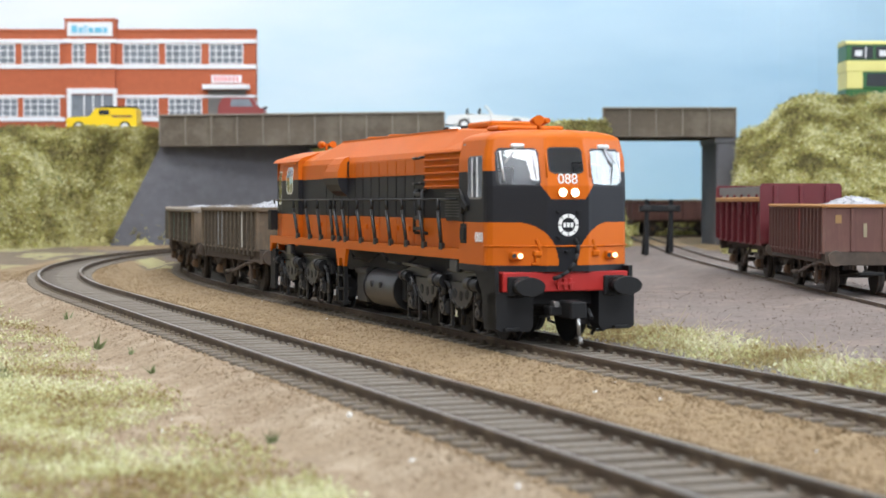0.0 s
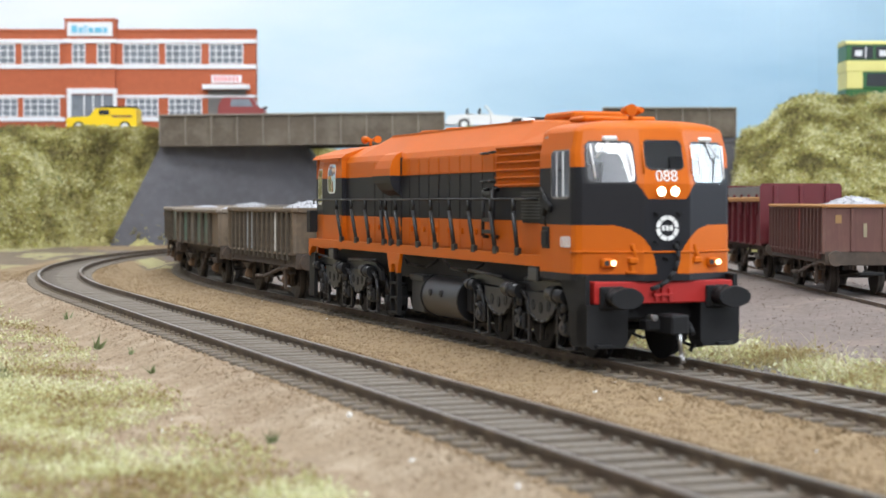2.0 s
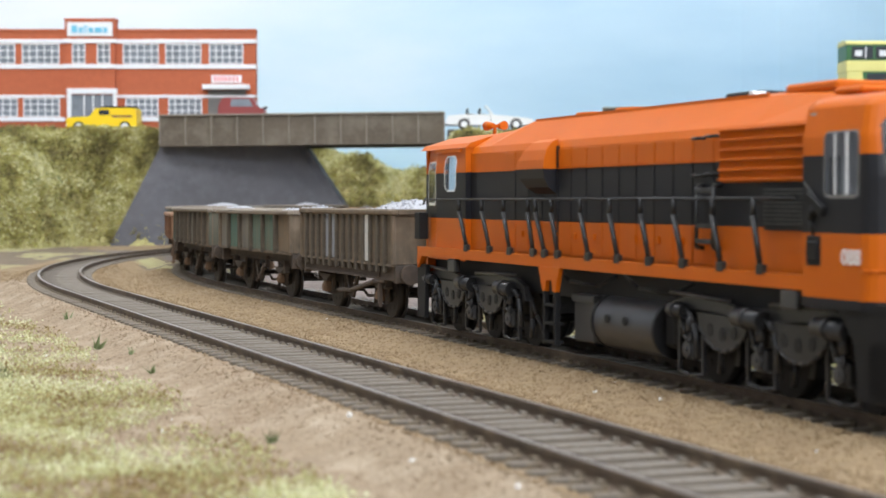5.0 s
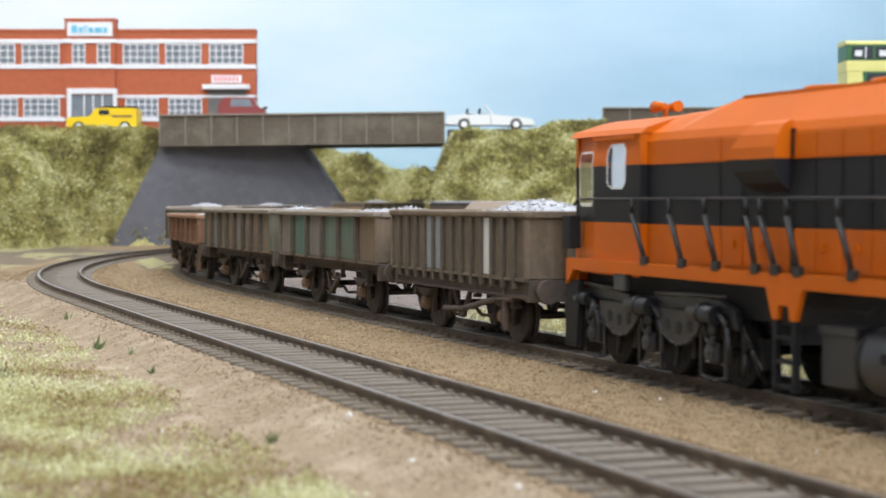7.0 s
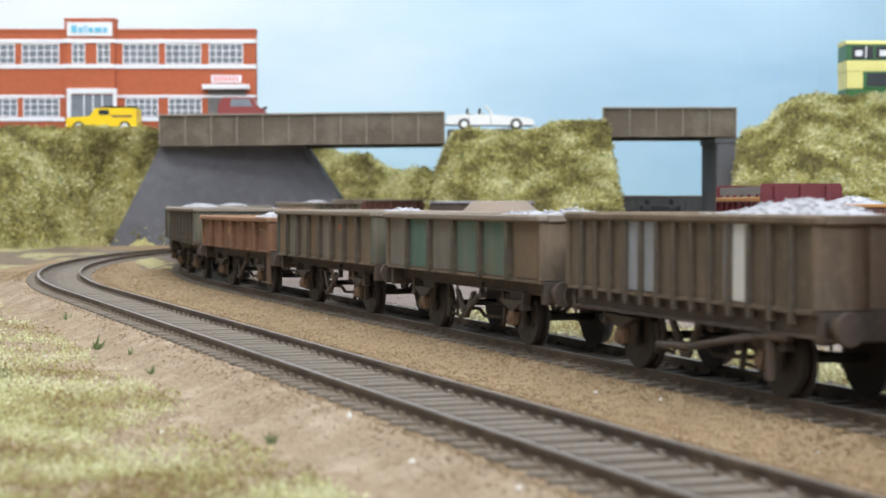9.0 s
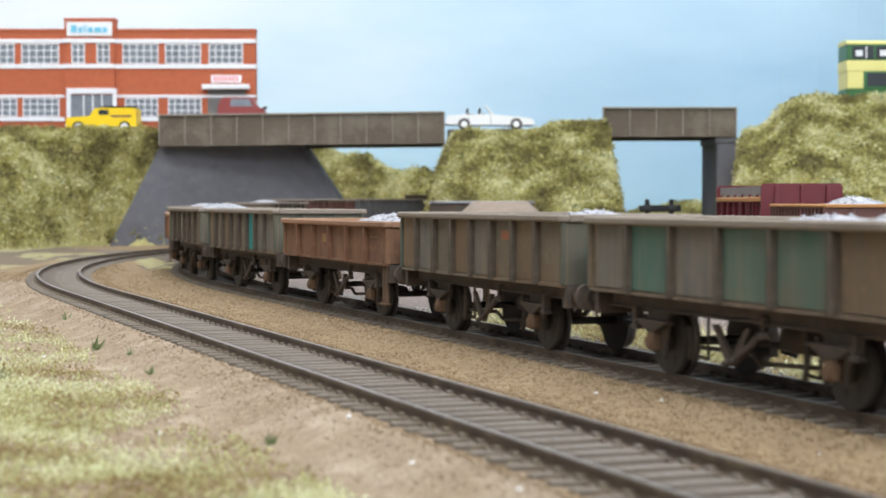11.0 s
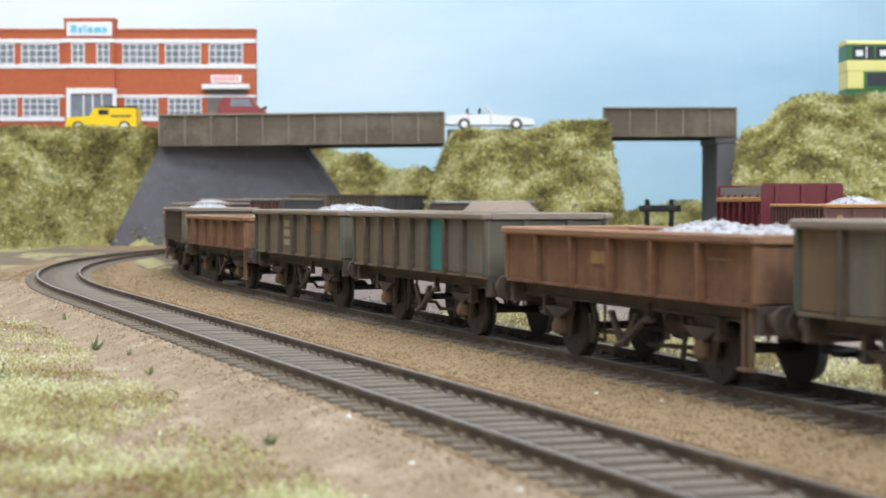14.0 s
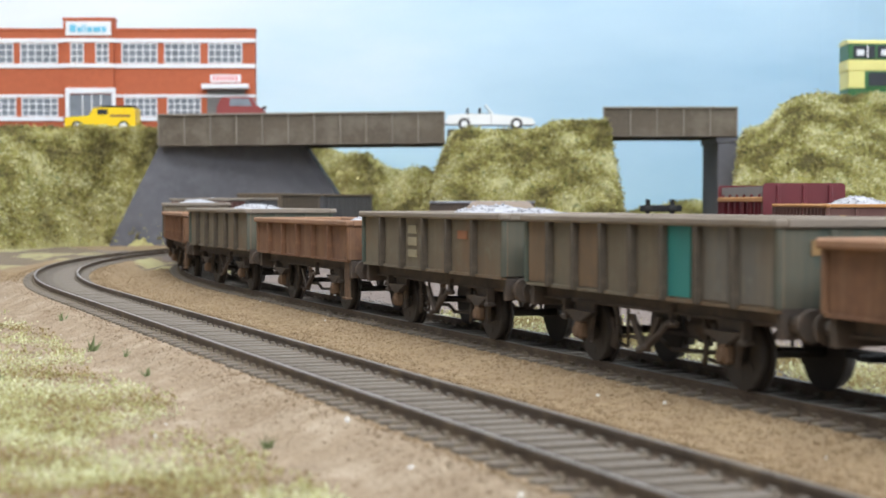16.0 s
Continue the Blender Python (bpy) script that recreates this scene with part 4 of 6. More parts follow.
def underframe(loco):
    for side in (-1, 1):
        # orange sill, dipping at the cab ends and carrying the middle steps
        poly = [(-102.4, 22.0), (82.0, 22.0), (99.0, 21.8), (99.0, 18.6), (90, 18.6), (87.5, 19.6), (-88, 19.6), (-99, 19.6), (-101, 17.6), (-102.4, 16.5)]
        part("sill", prism(B(), poly, "y", side * 17.6 - 0.9, side * 17.6 + 0.9), "orange", loco)
        br = part("step_bracket", prism(B(), [(-22.5, 19.7), (-11.5, 19.7), (-13.6, 14.4), (-15, 14.4), (-15.6, 16.8), (-18.4, 16.8), (-19, 14.4), (-20.4, 14.4)], "y", side * 18.3 - 0.5, side * 18.3 + 0.5), "orange", loco)
        for z in (3.2, 7.2, 11.2):
            part("step_tread", box(B(), -20, -14, side * 17.6 - 1.2, side * 17.6 + 1.2, z, z + 0.6), "frame_black", br)
        for x in (-20.3, -14.6):
            part("step_side", box(B(), x, x + 0.9, side * 18.1 - 0.6, side * 18.1 + 0.6, 2.8, 15), "frame_black", br)
        # handrail with stanchions
        bm = tube(B(), [(-101, side * 17.2, 33.2), (-97, side * 18.3, 34.4), (66, side * 18.3, 34.4), (78, side * 17.6, 34.4)], 0.28, 6)
        hr = part("handrail", bm, "rail_black", loco)
        for foot, top in ((-67.2, -72.3), (-52.4, -57.2), (-40, -43.9), (-26.7, -29.6), (-20.5, -25.3), (-13.6, -16.9), (1.6, -2.2), (15.1, 11.5), (28.5, 25), (41.8, 38.2), (55.5, 52.4), (68.8, 66.3)):
            bm = tube(B(), [(top - foot, 0, 34.4), (top - foot, 0, 31.5), (0, side * 0.1, 23.4)], 0.52, 6)
            box(bm, -0.9, 1.4, -0.5, 0.5, 21.6, 23.4, 0.15)
            part("stanchion", bm, "rail_black", hr, m=pm(foot, side * 18.3, 0))
        # cab corner steps and pipes
        fs = part("cab_footstep", box(box(B(), 83.2, 87.4, side * 17.6 - 1.2, side * 17.6 + 1.2, 23.6, 28.6, 0.3), 83.8, 86.8, side * 18.4 - 0.8, side * 18.4 + 0.8, 24.4, 27.6, 0.2), "frame_black", loco)
        part("step_arm", tube(B(), [(85.2, side * 18, 28.4), (84.6, side * 18.6, 31), (85.8, side * 18.8, 33.2)], 0.7, 8), "frame_black", fs)
        part("mirror_plate", box(B(), -2.6, 2.6, -0.5, 0.5, -0.9, 0.9, 0.2, m=Matrix.Translation((86.2, side * 18.9, 33.4)) @ Matrix.Rotation(radians(28), 4, "Y")), "frame_black", fs)
        part("cab_handrail", cyl(B(), (86.6, side * 19, 34), (82.2, side * 18.4, 37), 0.3, seg=6), "rail_black", loco)
        part("rear_footstep", box(B(), -103.4, -99.6, side * 17.6 - 1.3, side * 17.6 + 1.3, 24, 31, 0.2), "frame_black", loco)
        part("rear_skirt", prism(B(), [(-104, 17.4), (-97.5, 17.4), (-98.8, 3.4), (-104, 3.4)], "y", side * 17.2 - 0.6, side * 17.2 + 0.6), "frame_black", loco)
        for x in (-12, 20):
            part("conduit", tube(B(), [(x - 8, side * 15, 19), (x, side * 16, 16.8), (x + 14, side * 16, 16.4), (x + 20, side * 15, 18.6)], 0.4, 6), "frame_black", loco)
        part("jacking_pad", box(B(), 75, 80, side * 17.7 - 0.8, side * 17.7 + 0.8, 16.2, 19.5, 0.3), "grey_tank", loco)
        part("jacking_pad", box(B(), -80, -75, side * 17.7 - 0.8, side * 17.7 + 0.8, 16.2, 19.5, 0.3), "grey_tank", loco)
    part("main_frame", box(B(), -103, 99, -13, 13, 13, 19.4), "frame_black", loco)
    # fuel tank with rounded sides
    arc = [(12.0 + 5.4 * math.cos(radians(d)), 9.1 + 5.5 * math.sin(radians(d))) for d in range(-90, 76, 11)]
    bm = prism(B(), arc + [(-y, z) for y, z in arc[::-1]], "x", 1.5, 29)
    caps = [f for f in bm.faces if len(f.verts) > 4]
    bmesh.ops.split_edges(bm, edges=list({e for f in caps for e in f.edges}))
    for f in bm.faces:
        f.smooth = len(f.verts) == 4
    tk = part("fuel_tank", bm, "grey_tank", loco, "dull grey rounded fuel tank")
    for x in (1.4, 28.2):
        part("tank_strap", prism(B(), [(y * 1.012, 9.1 + (z - 9.1) * 1.03) for y, z in arc + [(-y, z) for y, z in arc[::-1]]], "x", x, x + 0.9), "frame_black", tk)
    for x in (9, 17):
        part("filler_cap", cyl(B(), (x, -17.7, 10.2), (x, -16.2, 10.2), 0.9), "frame_black", tk)
    part("air_reservoir", box(box(B(), -11, -1.0, -15.5, 15.5, 4.2, 14, 0.4), -11.4, -0.6, -16, 16, 12.6, 14.2, 0.2), "grey_tank", loco, "grey equipment box")
    part("sand_box", box(B(), 29.5, 34, -15.5, 15.5, 6, 16, 0.8), "frame_black", loco)


def bogie(loco, x0):
    bg = part("bogie", box(box(B(), -31, 31, -8, 8, 8, 12), -4, 4, -12, 12, 6, 12), "bogie", loco, "black three-axle bogie", m=pm(x0, 0, 0))
    for side in (-1, 1):
        beam = [(-31, 13.9), (-31.4, 15.2), (-27, 16.2), (-17, 16.0), (-8, 15.2), (2, 15.6), (17, 16.3), (27, 16.0), (32, 14.4), (32.6, 11.2), (31, 11.2), (30, 13.6), (22, 14.2), (12, 14.0), (4, 13.4), (-6, 13.2), (-16, 14.0), (-26, 14.0)]
        sf = part("side_frame", prism(B(), beam, "y", side * 15.0 - 0.6, side * 15.0 + 0.6), "bogie", bg)
        for cx in (-12.3, 12.3):
            belly = [(cx - 9.2, 13.6), (cx - 8.4, 11.2), (cx - 6, 9.0), (cx - 3, 7.5), (cx, 7.1), (cx + 3, 7.5), (cx + 6, 9.0), (cx + 8.4, 11.2), (cx + 9.2, 13.6)]
            pl = part("belly_plate", prism(B(), belly, "y", side * 15.7 - 0.45, side * 15.7 + 0.45), "bogie", sf)
            # no cut openings: black oval discs on the plate give the shade inside them
            for x in (-4.2, 0, 4.2):
                bm = cyl(B(), (0, -0.12, 0), (0, 0.12, 0), 1.25, seg=12)
                for v in bm.verts:
                    v.co.x *= 0.72
                part("hole_shade_disc", bm, "tyre", pl, m=pm(cx + x, side * 16.2, 10.7 - (0.0 if x else 0.5), 0, 12 * (x > 0) - 12 * (x < 0), 0))
            part("plate_edge", tube(B(), [(x, side * 16.1, z) for x, z in belly[1:-1]], 0.3, 6), "bogie", pl)
        for x, r, w in ((-30.5, 1.3, 5.0), (-6.5, 1.65, 8.5), (18.5, 1.65, 8.5)):
            bc = part("brake_cylinder", cyl(cyl(B(), (x, side * 16.6, 13.7), (x + w, side * 16.6, 13.5), r, seg=18), (x + w * 0.35, side * 16.6, 13.7), (x + w * 0.5, side * 16.6, 13.6), r + 0.3, seg=18), "bogie", sf)
            part("cylinder_cap", cyl(cyl(B(), (x + w, side * 16.6, 13.5), (x + w + 0.5, side * 16.6, 13.5), r + 0.1, seg=18), (x + w + 0.5, side * 16.6, 13.5), (x + w + 1.6, side * 16.6, 13.5), 0.5, seg=8), "frame_black", bc)
            part("cylinder_lever", tube(B(), [(x + w + 1.6, side * 16.6, 13.5), (x + w + 3.2, side * 16.2, 11.6), (x + w + 3.4, side * 15.4, 5.0)], 0.5, 6), "bogie", bc)
        for x in (-24.5, 0, 24.5):
            ab = part("axlebox", box(B(), x - 1.9, x + 1.9, side * 14.9 - 1.2, side * 14.9 + 1.2, 4.6, 8.8, 0.5), "bogie", sf)
            part("axlebox_cover", cyl(cyl(B(), (x, side * 16.0, 6.6), (x, side * 16.7, 6.6), 1.5, seg=14), (x, side * 16.7, 6.6), (x, side * 17.0, 6.6), 0.6, seg=8), "grey_tank", ab)
            part("axle_link", tube(B(), [(x - 2.4, side * 16.2, 12.4), (x - 0.8, side * 16.5, 9.0), (x + 1.6, side * 16.4, 8.2)], 0.5, 6), "bogie", ab)
            part("damper", cyl(cyl(B(), (x + 1.0, side * 16.3, 12.6), (x + 1.0, side * 16.3, 10.0), 0.9, seg=10), (x + 1.0, side * 16.3, 10), (x + 1.0, side * 16.3, 8.4), 0.5, seg=8), "bogie", ab)
            for d in (-4.4, 4.4):
                part("horn_guide", box(B(), x + d - 0.35, x + d + 0.35, side * 15.4 - 0.4, side * 15.4 + 0.4, 2.0, 12.8, 0.08), "bogie", sf)
            part("tie_bar", tube(B(), [(x - 4.4, side * 15.4, 2.2), (x, side * 15.6, 1.7), (x + 4.4, side * 15.4, 2.2)], 0.38, 6), "bogie", sf)
            part("brake_hanger", tube(B(), [(x + 6.6, side * 13.4, 12), (x + 7.4, side * 13.4, 7), (x + 6.8, side * 13.4, 2.6)], 0.6, 6), "bogie", sf)
            part("brake_block", prism(B(), [(x + 5.6, 9.4), (x + 7.4, 9.4), (x + 8.0, 6.6), (x + 7.4, 3.8), (x + 5.6, 3.8), (x + 6.7, 6.6)], "y", side * 8.7 - 1.2, side * 8.7 + 1.2), "bogie", sf)
        part("brake_rod", cyl(B(), (-31, side * 16.4, 16.9), (-9, side * 16.4, 16.2), 0.4, seg=6), "grey_tank", sf)
        part("brake_rod", cyl(B(), (4, side * 16.4, 16.4), (30, side * 16.4, 17.0), 0.4, seg=6), "grey_tank", sf)
        part("sand_pipe", tube(B(), [(31, side * 14, 13), (34, side * 13.4, 8), (33, side * 10, 1.4)], 0.45, 6), "bogie", sf)
    for x in (-24.5, 0, 24.5):
        WHEELS.append((wheelset(bg, 6.6, x), 6.6, x))
    return bg


WHEELS = []
WHEEL_MESH = {}


def wheelset(parent, r, x):
    """Two flanged wheels with rim, web and hub on one axle."""
    if r not in WHEEL_MESH:
        bm = B()
        cyl(bm, (0, -12.5, 0), (0, 12.5, 0), 0.9, seg=8)
        for side in (-1, 1):
            y = side * 8.7
            cyl(bm, (0, y - 1.2, 0), (0, y + 1.2, 0), r, seg=28)
            cyl(bm, (0, y - side * 1.6, 0), (0, y - side * 0.9, 0), r + 0.8, seg=28)
            cyl(bm, (0, y + side * 1.1, 0), (0, y + side * 1.9, 0), 2.0, seg=12)
            for k in range(6):
                a = k * math.pi / 3
                cyl(bm, (math.cos(a) * r * 0.62, y + side * 1.0, math.sin(a) * r * 0.62), (math.cos(a) * r * 0.62, y + side * 1.35, math.sin(a) * r * 0.62), r * 0.14, seg=8)
        WHEEL_MESH[r] = mesh_of(bm, "wheelset")
        WHEEL_MESH[r].materials.append(M["frame_black" if r > 6.5 else "wheel"])
    ob = new("wheelset", WHEEL_MESH[r])
    ob.parent = parent
    ob.matrix_basis = pm(x, 0, r)
    return ob


def locomotive():
    t = thing("model_diesel_locomotive", "orange and black model diesel locomotive, headlamps lit, hauling wagons", "locomotive")
    front_cab(t)
    hood(t)
    rear_cab(t)
    underframe(t)
    bogie(t, 64.8)
    bogie(t, -69.7)
    part("coupling", box(B(), -119, -103, -2, 2, 6.4, 10, 0.4), "frame_black", t)
    for y in (-1, 1):
        part("buffer", cyl(cyl(B(), (-104, y * 12.5, 14), (-109, y * 12.5, 14), 1.8), (-109, y * 12.5, 14), (-110.2, y * 12.5, 14), 3.0), "frame_black", t)
    return t


LOCO = locomotive()
# ---------------------------------------------------------------- wagons
CACHE = {}


def cached(name, key, build, material, parent, m=None, label=""):
    """Alike parts of all the wagons share one mesh."""
    if key not in CACHE:
        me = mesh_of(build(), name)
        for k in (material if isinstance(material, (list, tuple)) else [material]):
            me.materials.append(M[k])
        CACHE[key] = me
    ob = new(name, CACHE[key])
    ob.parent = parent
    if m is not None:
        ob.matrix_basis = m
    return tagged(ob, label)


def rubble(points, size, rng):
    """Angular stones joined into one mesh: a list of places and a mean size."""
    n = len(points)
    base = np.array([(1, 0, 0), (-1, 0, 0), (0, 1, 0), (0, -1, 0), (0, 0, 1), (0, 0, -1)], float)
    tri = np.array([(0, 2, 4), (2, 1, 4), (1, 3, 4), (3, 0, 4), (2, 0, 5), (1, 2, 5), (3, 1, 5), (0, 3, 5)])
    s = size * rng.uniform(0.5, 1.3, (n, 1, 1)) * rng.uniform(0.6, 1.3, (n, 6, 1))
    a = rng.uniform(0, 2 * np.pi, (n, 3))
    ca, sa = np.cos(a), np.sin(a)
    v = base[None] * s
    for ax, (i, j) in enumerate(((1, 2), (0, 2), (0, 1))):
        c, d = ca[:, ax, None], sa[:, ax, None]
        vi, vj = v[:, :, i].copy(), v[:, :, j].copy()
        v[:, :, i], v[:, :, j] = c * vi - d * vj, d * vi + c * vj
    v += np.asarray(points)[:, None]
    f = (tri[None] + (np.arange(n) * 6)[:, None, None]).reshape(-1, 3)
    return v.reshape(-1, 3), f


def stuff_mesh(name, v, f, material):
    me = bpy.data.meshes.new(name)
    me.from_pydata((np.asarray(v) * MM).tolist(), [], np.asarray(f).tolist())
    me.materials.append(M[material])
    return new(name, me)


def heap(parent, L, z, peaks, seed, material="stone_load", n=520, lump=0.55):
    """A load of broken stone: mounds along the wagon, covered with single stones."""
    rng = np.random.default_rng(seed)

    def h(x, y):
        e = z - 6 + 1.2 * noise.noise((x * 0.1, y * 0.1, seed))
        for px, w, top in peaks:
            e = max(e, z - 6 + (top + 6) * math.exp(-((x - px) / w) ** 2) * (1 - (y / 17) ** 2 * 0.7) + 0.7 * noise.noise((x * 0.25, y * 0.25, seed)))
        return e
    nx, ny = 44, 14
    vs = [(-L / 2 + L * i / nx, -14.8 + 29.6 * j / ny, h(-L / 2 + L * i / nx, -14.8 + 29.6 * j / ny)) for i in range(nx + 1) for j in range(ny + 1)]
    fs = [(a, a + 1, a + ny + 2, a + ny + 1) for i in range(nx) for j in range(ny) for a in [i * (ny + 1) + j]]
    p = rng.uniform((-L / 2 + 1, -14.3), (L / 2 - 1, 14.3), (n, 2))
    pts = [(x, y, h(x, y)) for x, y in p]
    rv, rf = rubble(pts, lump, rng)
    v = np.concatenate([np.array(vs), rv])
    me = bpy.data.meshes.new("stone_load")
    me.from_pydata((v * MM).tolist(), [], fs + (rf + len(vs)).tolist())
    me.materials.append(M[material])
    ob = new("stone_load", me)
    ob.parent = parent
    return tagged(ob, "heaped pale broken stone")


def buffers_at(t, x, d):
    for y in (-12.5, 12.5):
        b = cached("buffer", ("buf", d), lambda: cyl(cyl(B(), (0, 0, 0), (d * 4.0, 0, 0), 1.7, 1.4), (d * 4.0, 0, 0), (d * 5.0, 0, 0), 2.9, 2.7, seg=18), "under", t, pm(x, y, 13.4))


def chassis(t, L, half, seed, lever=True, deep=False):
    """Solebars, headstocks, axle guards, springs, brakes, wheels, buffers and couplings."""
    zs = 15.6
    for side in (-1, 1):
        cached("solebar", ("sole", L, deep), lambda: box(box(B(), -L / 2 + 1, L / 2 - 1, -0.5, 0.5, 11.6 if deep else 12.4, zs, 0.15), -L / 2 + 1, L / 2 - 1, -1.1, 1.1, 11.5 if deep else 12.4, 12.1 if deep else 12.9), "sole" if deep else "under", t, pm(0, side * (14.4 if deep else 11.6), 0))
        for xw in (-half, half):
            g = cached("axle_guard", "guard", lambda: prism(prism(B(), [(-4.6, 12.6), (4.6, 12.6), (2.4, 4.2), (1.3, 4.2), (1.3, 9), (-1.3, 9), (-1.3, 4.2), (-2.4, 4.2)], "y", -0.4, 0.4), [(-7.2, 11.6), (-6, 11.6), (-1.8, 4.6), (-2.4, 4.2)], "y", -0.3, 0.3), "under", t, pm(xw, side * 11.9, 0))
            cached("axlebox", "abox", lambda: box(cyl(B(), (0, -1.5, 6.4), (0, 1.5, 6.4), 1.2, seg=10), -1.4, 1.4, -1.1, 1.1, 4.9, 8.4, 0.4), ("axlebox"), t, pm(xw, side * 13.2, 0))

            def leaf():
                bm = B()
                for k in range(4):
                    w = 6.4 - k * 1.4
                    box(bm, -w, w, -0.9, 0.9, 11.2 - 0.55 * (k + 1) - 0.4, 11.2 - 0.55 * k - 0.45)
                return bm
            cached("leaf_spring", "spring", leaf, "under", t, pm(xw, side * 13.2, 0))
            cached("brake_block", "block", lambda: prism(B(), [(0, 9.6), (1.3, 9.9), (2.0, 6.6), (1.3, 3.4), (0.1, 3.8), (0.8, 6.6)], "y", -1, 1), "under", t, pm(xw + (6.8 if xw < 0 else -8.6), side * 8.7, 0))
        if lever:
            if deep:
                cached("brake_lever", ("lever", half), lambda: tube(box(B(), half + 6.5, half + 8.0, -0.5, 0.5, 3.5, 13.4), [(-6, 0, 6.4), (6, 0, 6.8), (half + 2, 0, 10.6), (half + 13, 0, 11.2)], 0.75, 6), "sole", t, pm(-3, side * 14.9, 0))
            else:
                cached("brake_lever", "short lever", lambda: tube(B(), [(-3, 0, 4.6), (1, 0, 5.6), (9, 0, 10.6), (13, 0, 10.8)], 0.7, 6), "sole", t, pm(0, side * 13.6, 0))
            cached("v_hanger", "vee", lambda: prism(B(), [(-6.5, 11.4), (-4.8, 11.4), (0, 5.6), (4.8, 11.4), (6.5, 11.4), (1.4, 4.4), (-1.4, 4.4)], "y", -0.4, 0.4), "under", t, pm(-2, side * 12.6, 0))
    for side in (-1, 1):
        for xs, d in ((-half - 9, 1), (half + 9, -1)):
            cached("spring_hanger", "hanger", lambda: box(box(B(), -0.6, 0.6, -1.0, 1.0, 9.2, 13, 0.1), -1.1, 1.1, -1.2, 1.2, 8.6, 9.6, 0.2), "under", t, pm(xs + d * 2.2, side * 13.2, 0))
        for xs in (-half + 12, half - 12):
            cached("brake_hanger", "bhang", lambda: tube(B(), [(0, 0, 13), (1.6, 0, 8.5), (0.4, 0, 3.6)], 0.55, 6), "under", t, pm(xs, side * 11.0, 0))
            cached("safety_loop", "loop", lambda: tube(B(), [(-2, 0, 12.5), (-2, 0, 4.6), (2.6, 0, 4.2), (2.6, 0, 12.5)], 0.35, 6), "under", t, pm(xs, side * 9.4, 0))
        cached("push_rod", ("rod", half), lambda: tube(B(), [(-half + 8, 0, 6.0), (-2, 0, 6.6), (2, 0, 5.0), (half - 8, 0, 6.0)], 0.45, 6), "under", t, pm(0, side * 8.9, 0))
        cached("door_stop", "dstop", lambda: box(box(B(), -0.7, 0.7, -0.6, 0.6, 10.4, 14.0, 0.1), -1.0, 1.0, -1.1, 0.6, 10.0, 11.0, 0.1), "under", t, pm(9, side * 12.6, 0))
    cached("brake_cylinder", "cyl", lambda: cyl(cyl(B(), (4, -4, 9.5), (12, -4, 9.5), 2.6), (-26, 0, 7), (26, 0, 7), 0.5, seg=6), "under", t)
    cached("floor_beam", ("beam", L), lambda: box(B(), -L / 2 + 2, L / 2 - 2, -11, 11, 13.6, 15.5), "under", t)
    for d in (-1, 1):
        cached("headstock", ("head", L), lambda: box(B(), -0.9, 0.9, -15.4, 15.4, 10.8, 16.0, 0.2), "under", t, pm(d * (L / 2 - 0.9), 0, 0))
        buffers_at(t, d * (L / 2), d)
        cached("coupling", ("coup", d), lambda: box(box(B(), -2, 6.6, -1.2, 1.2, 7.2, 8.8, 0.2), 6.0, 6.8, -4.4, 4.4, 7.4, 8.6, 0.2), "frame_black", t, pm(d * (L / 2 - 0.6), 0, 0, 0, 0, 0 if d > 0 else 180))
    for xw in (-half, half):
        WHEELS.append((wheelset(t, 6.4, xw), 6.4, xw))


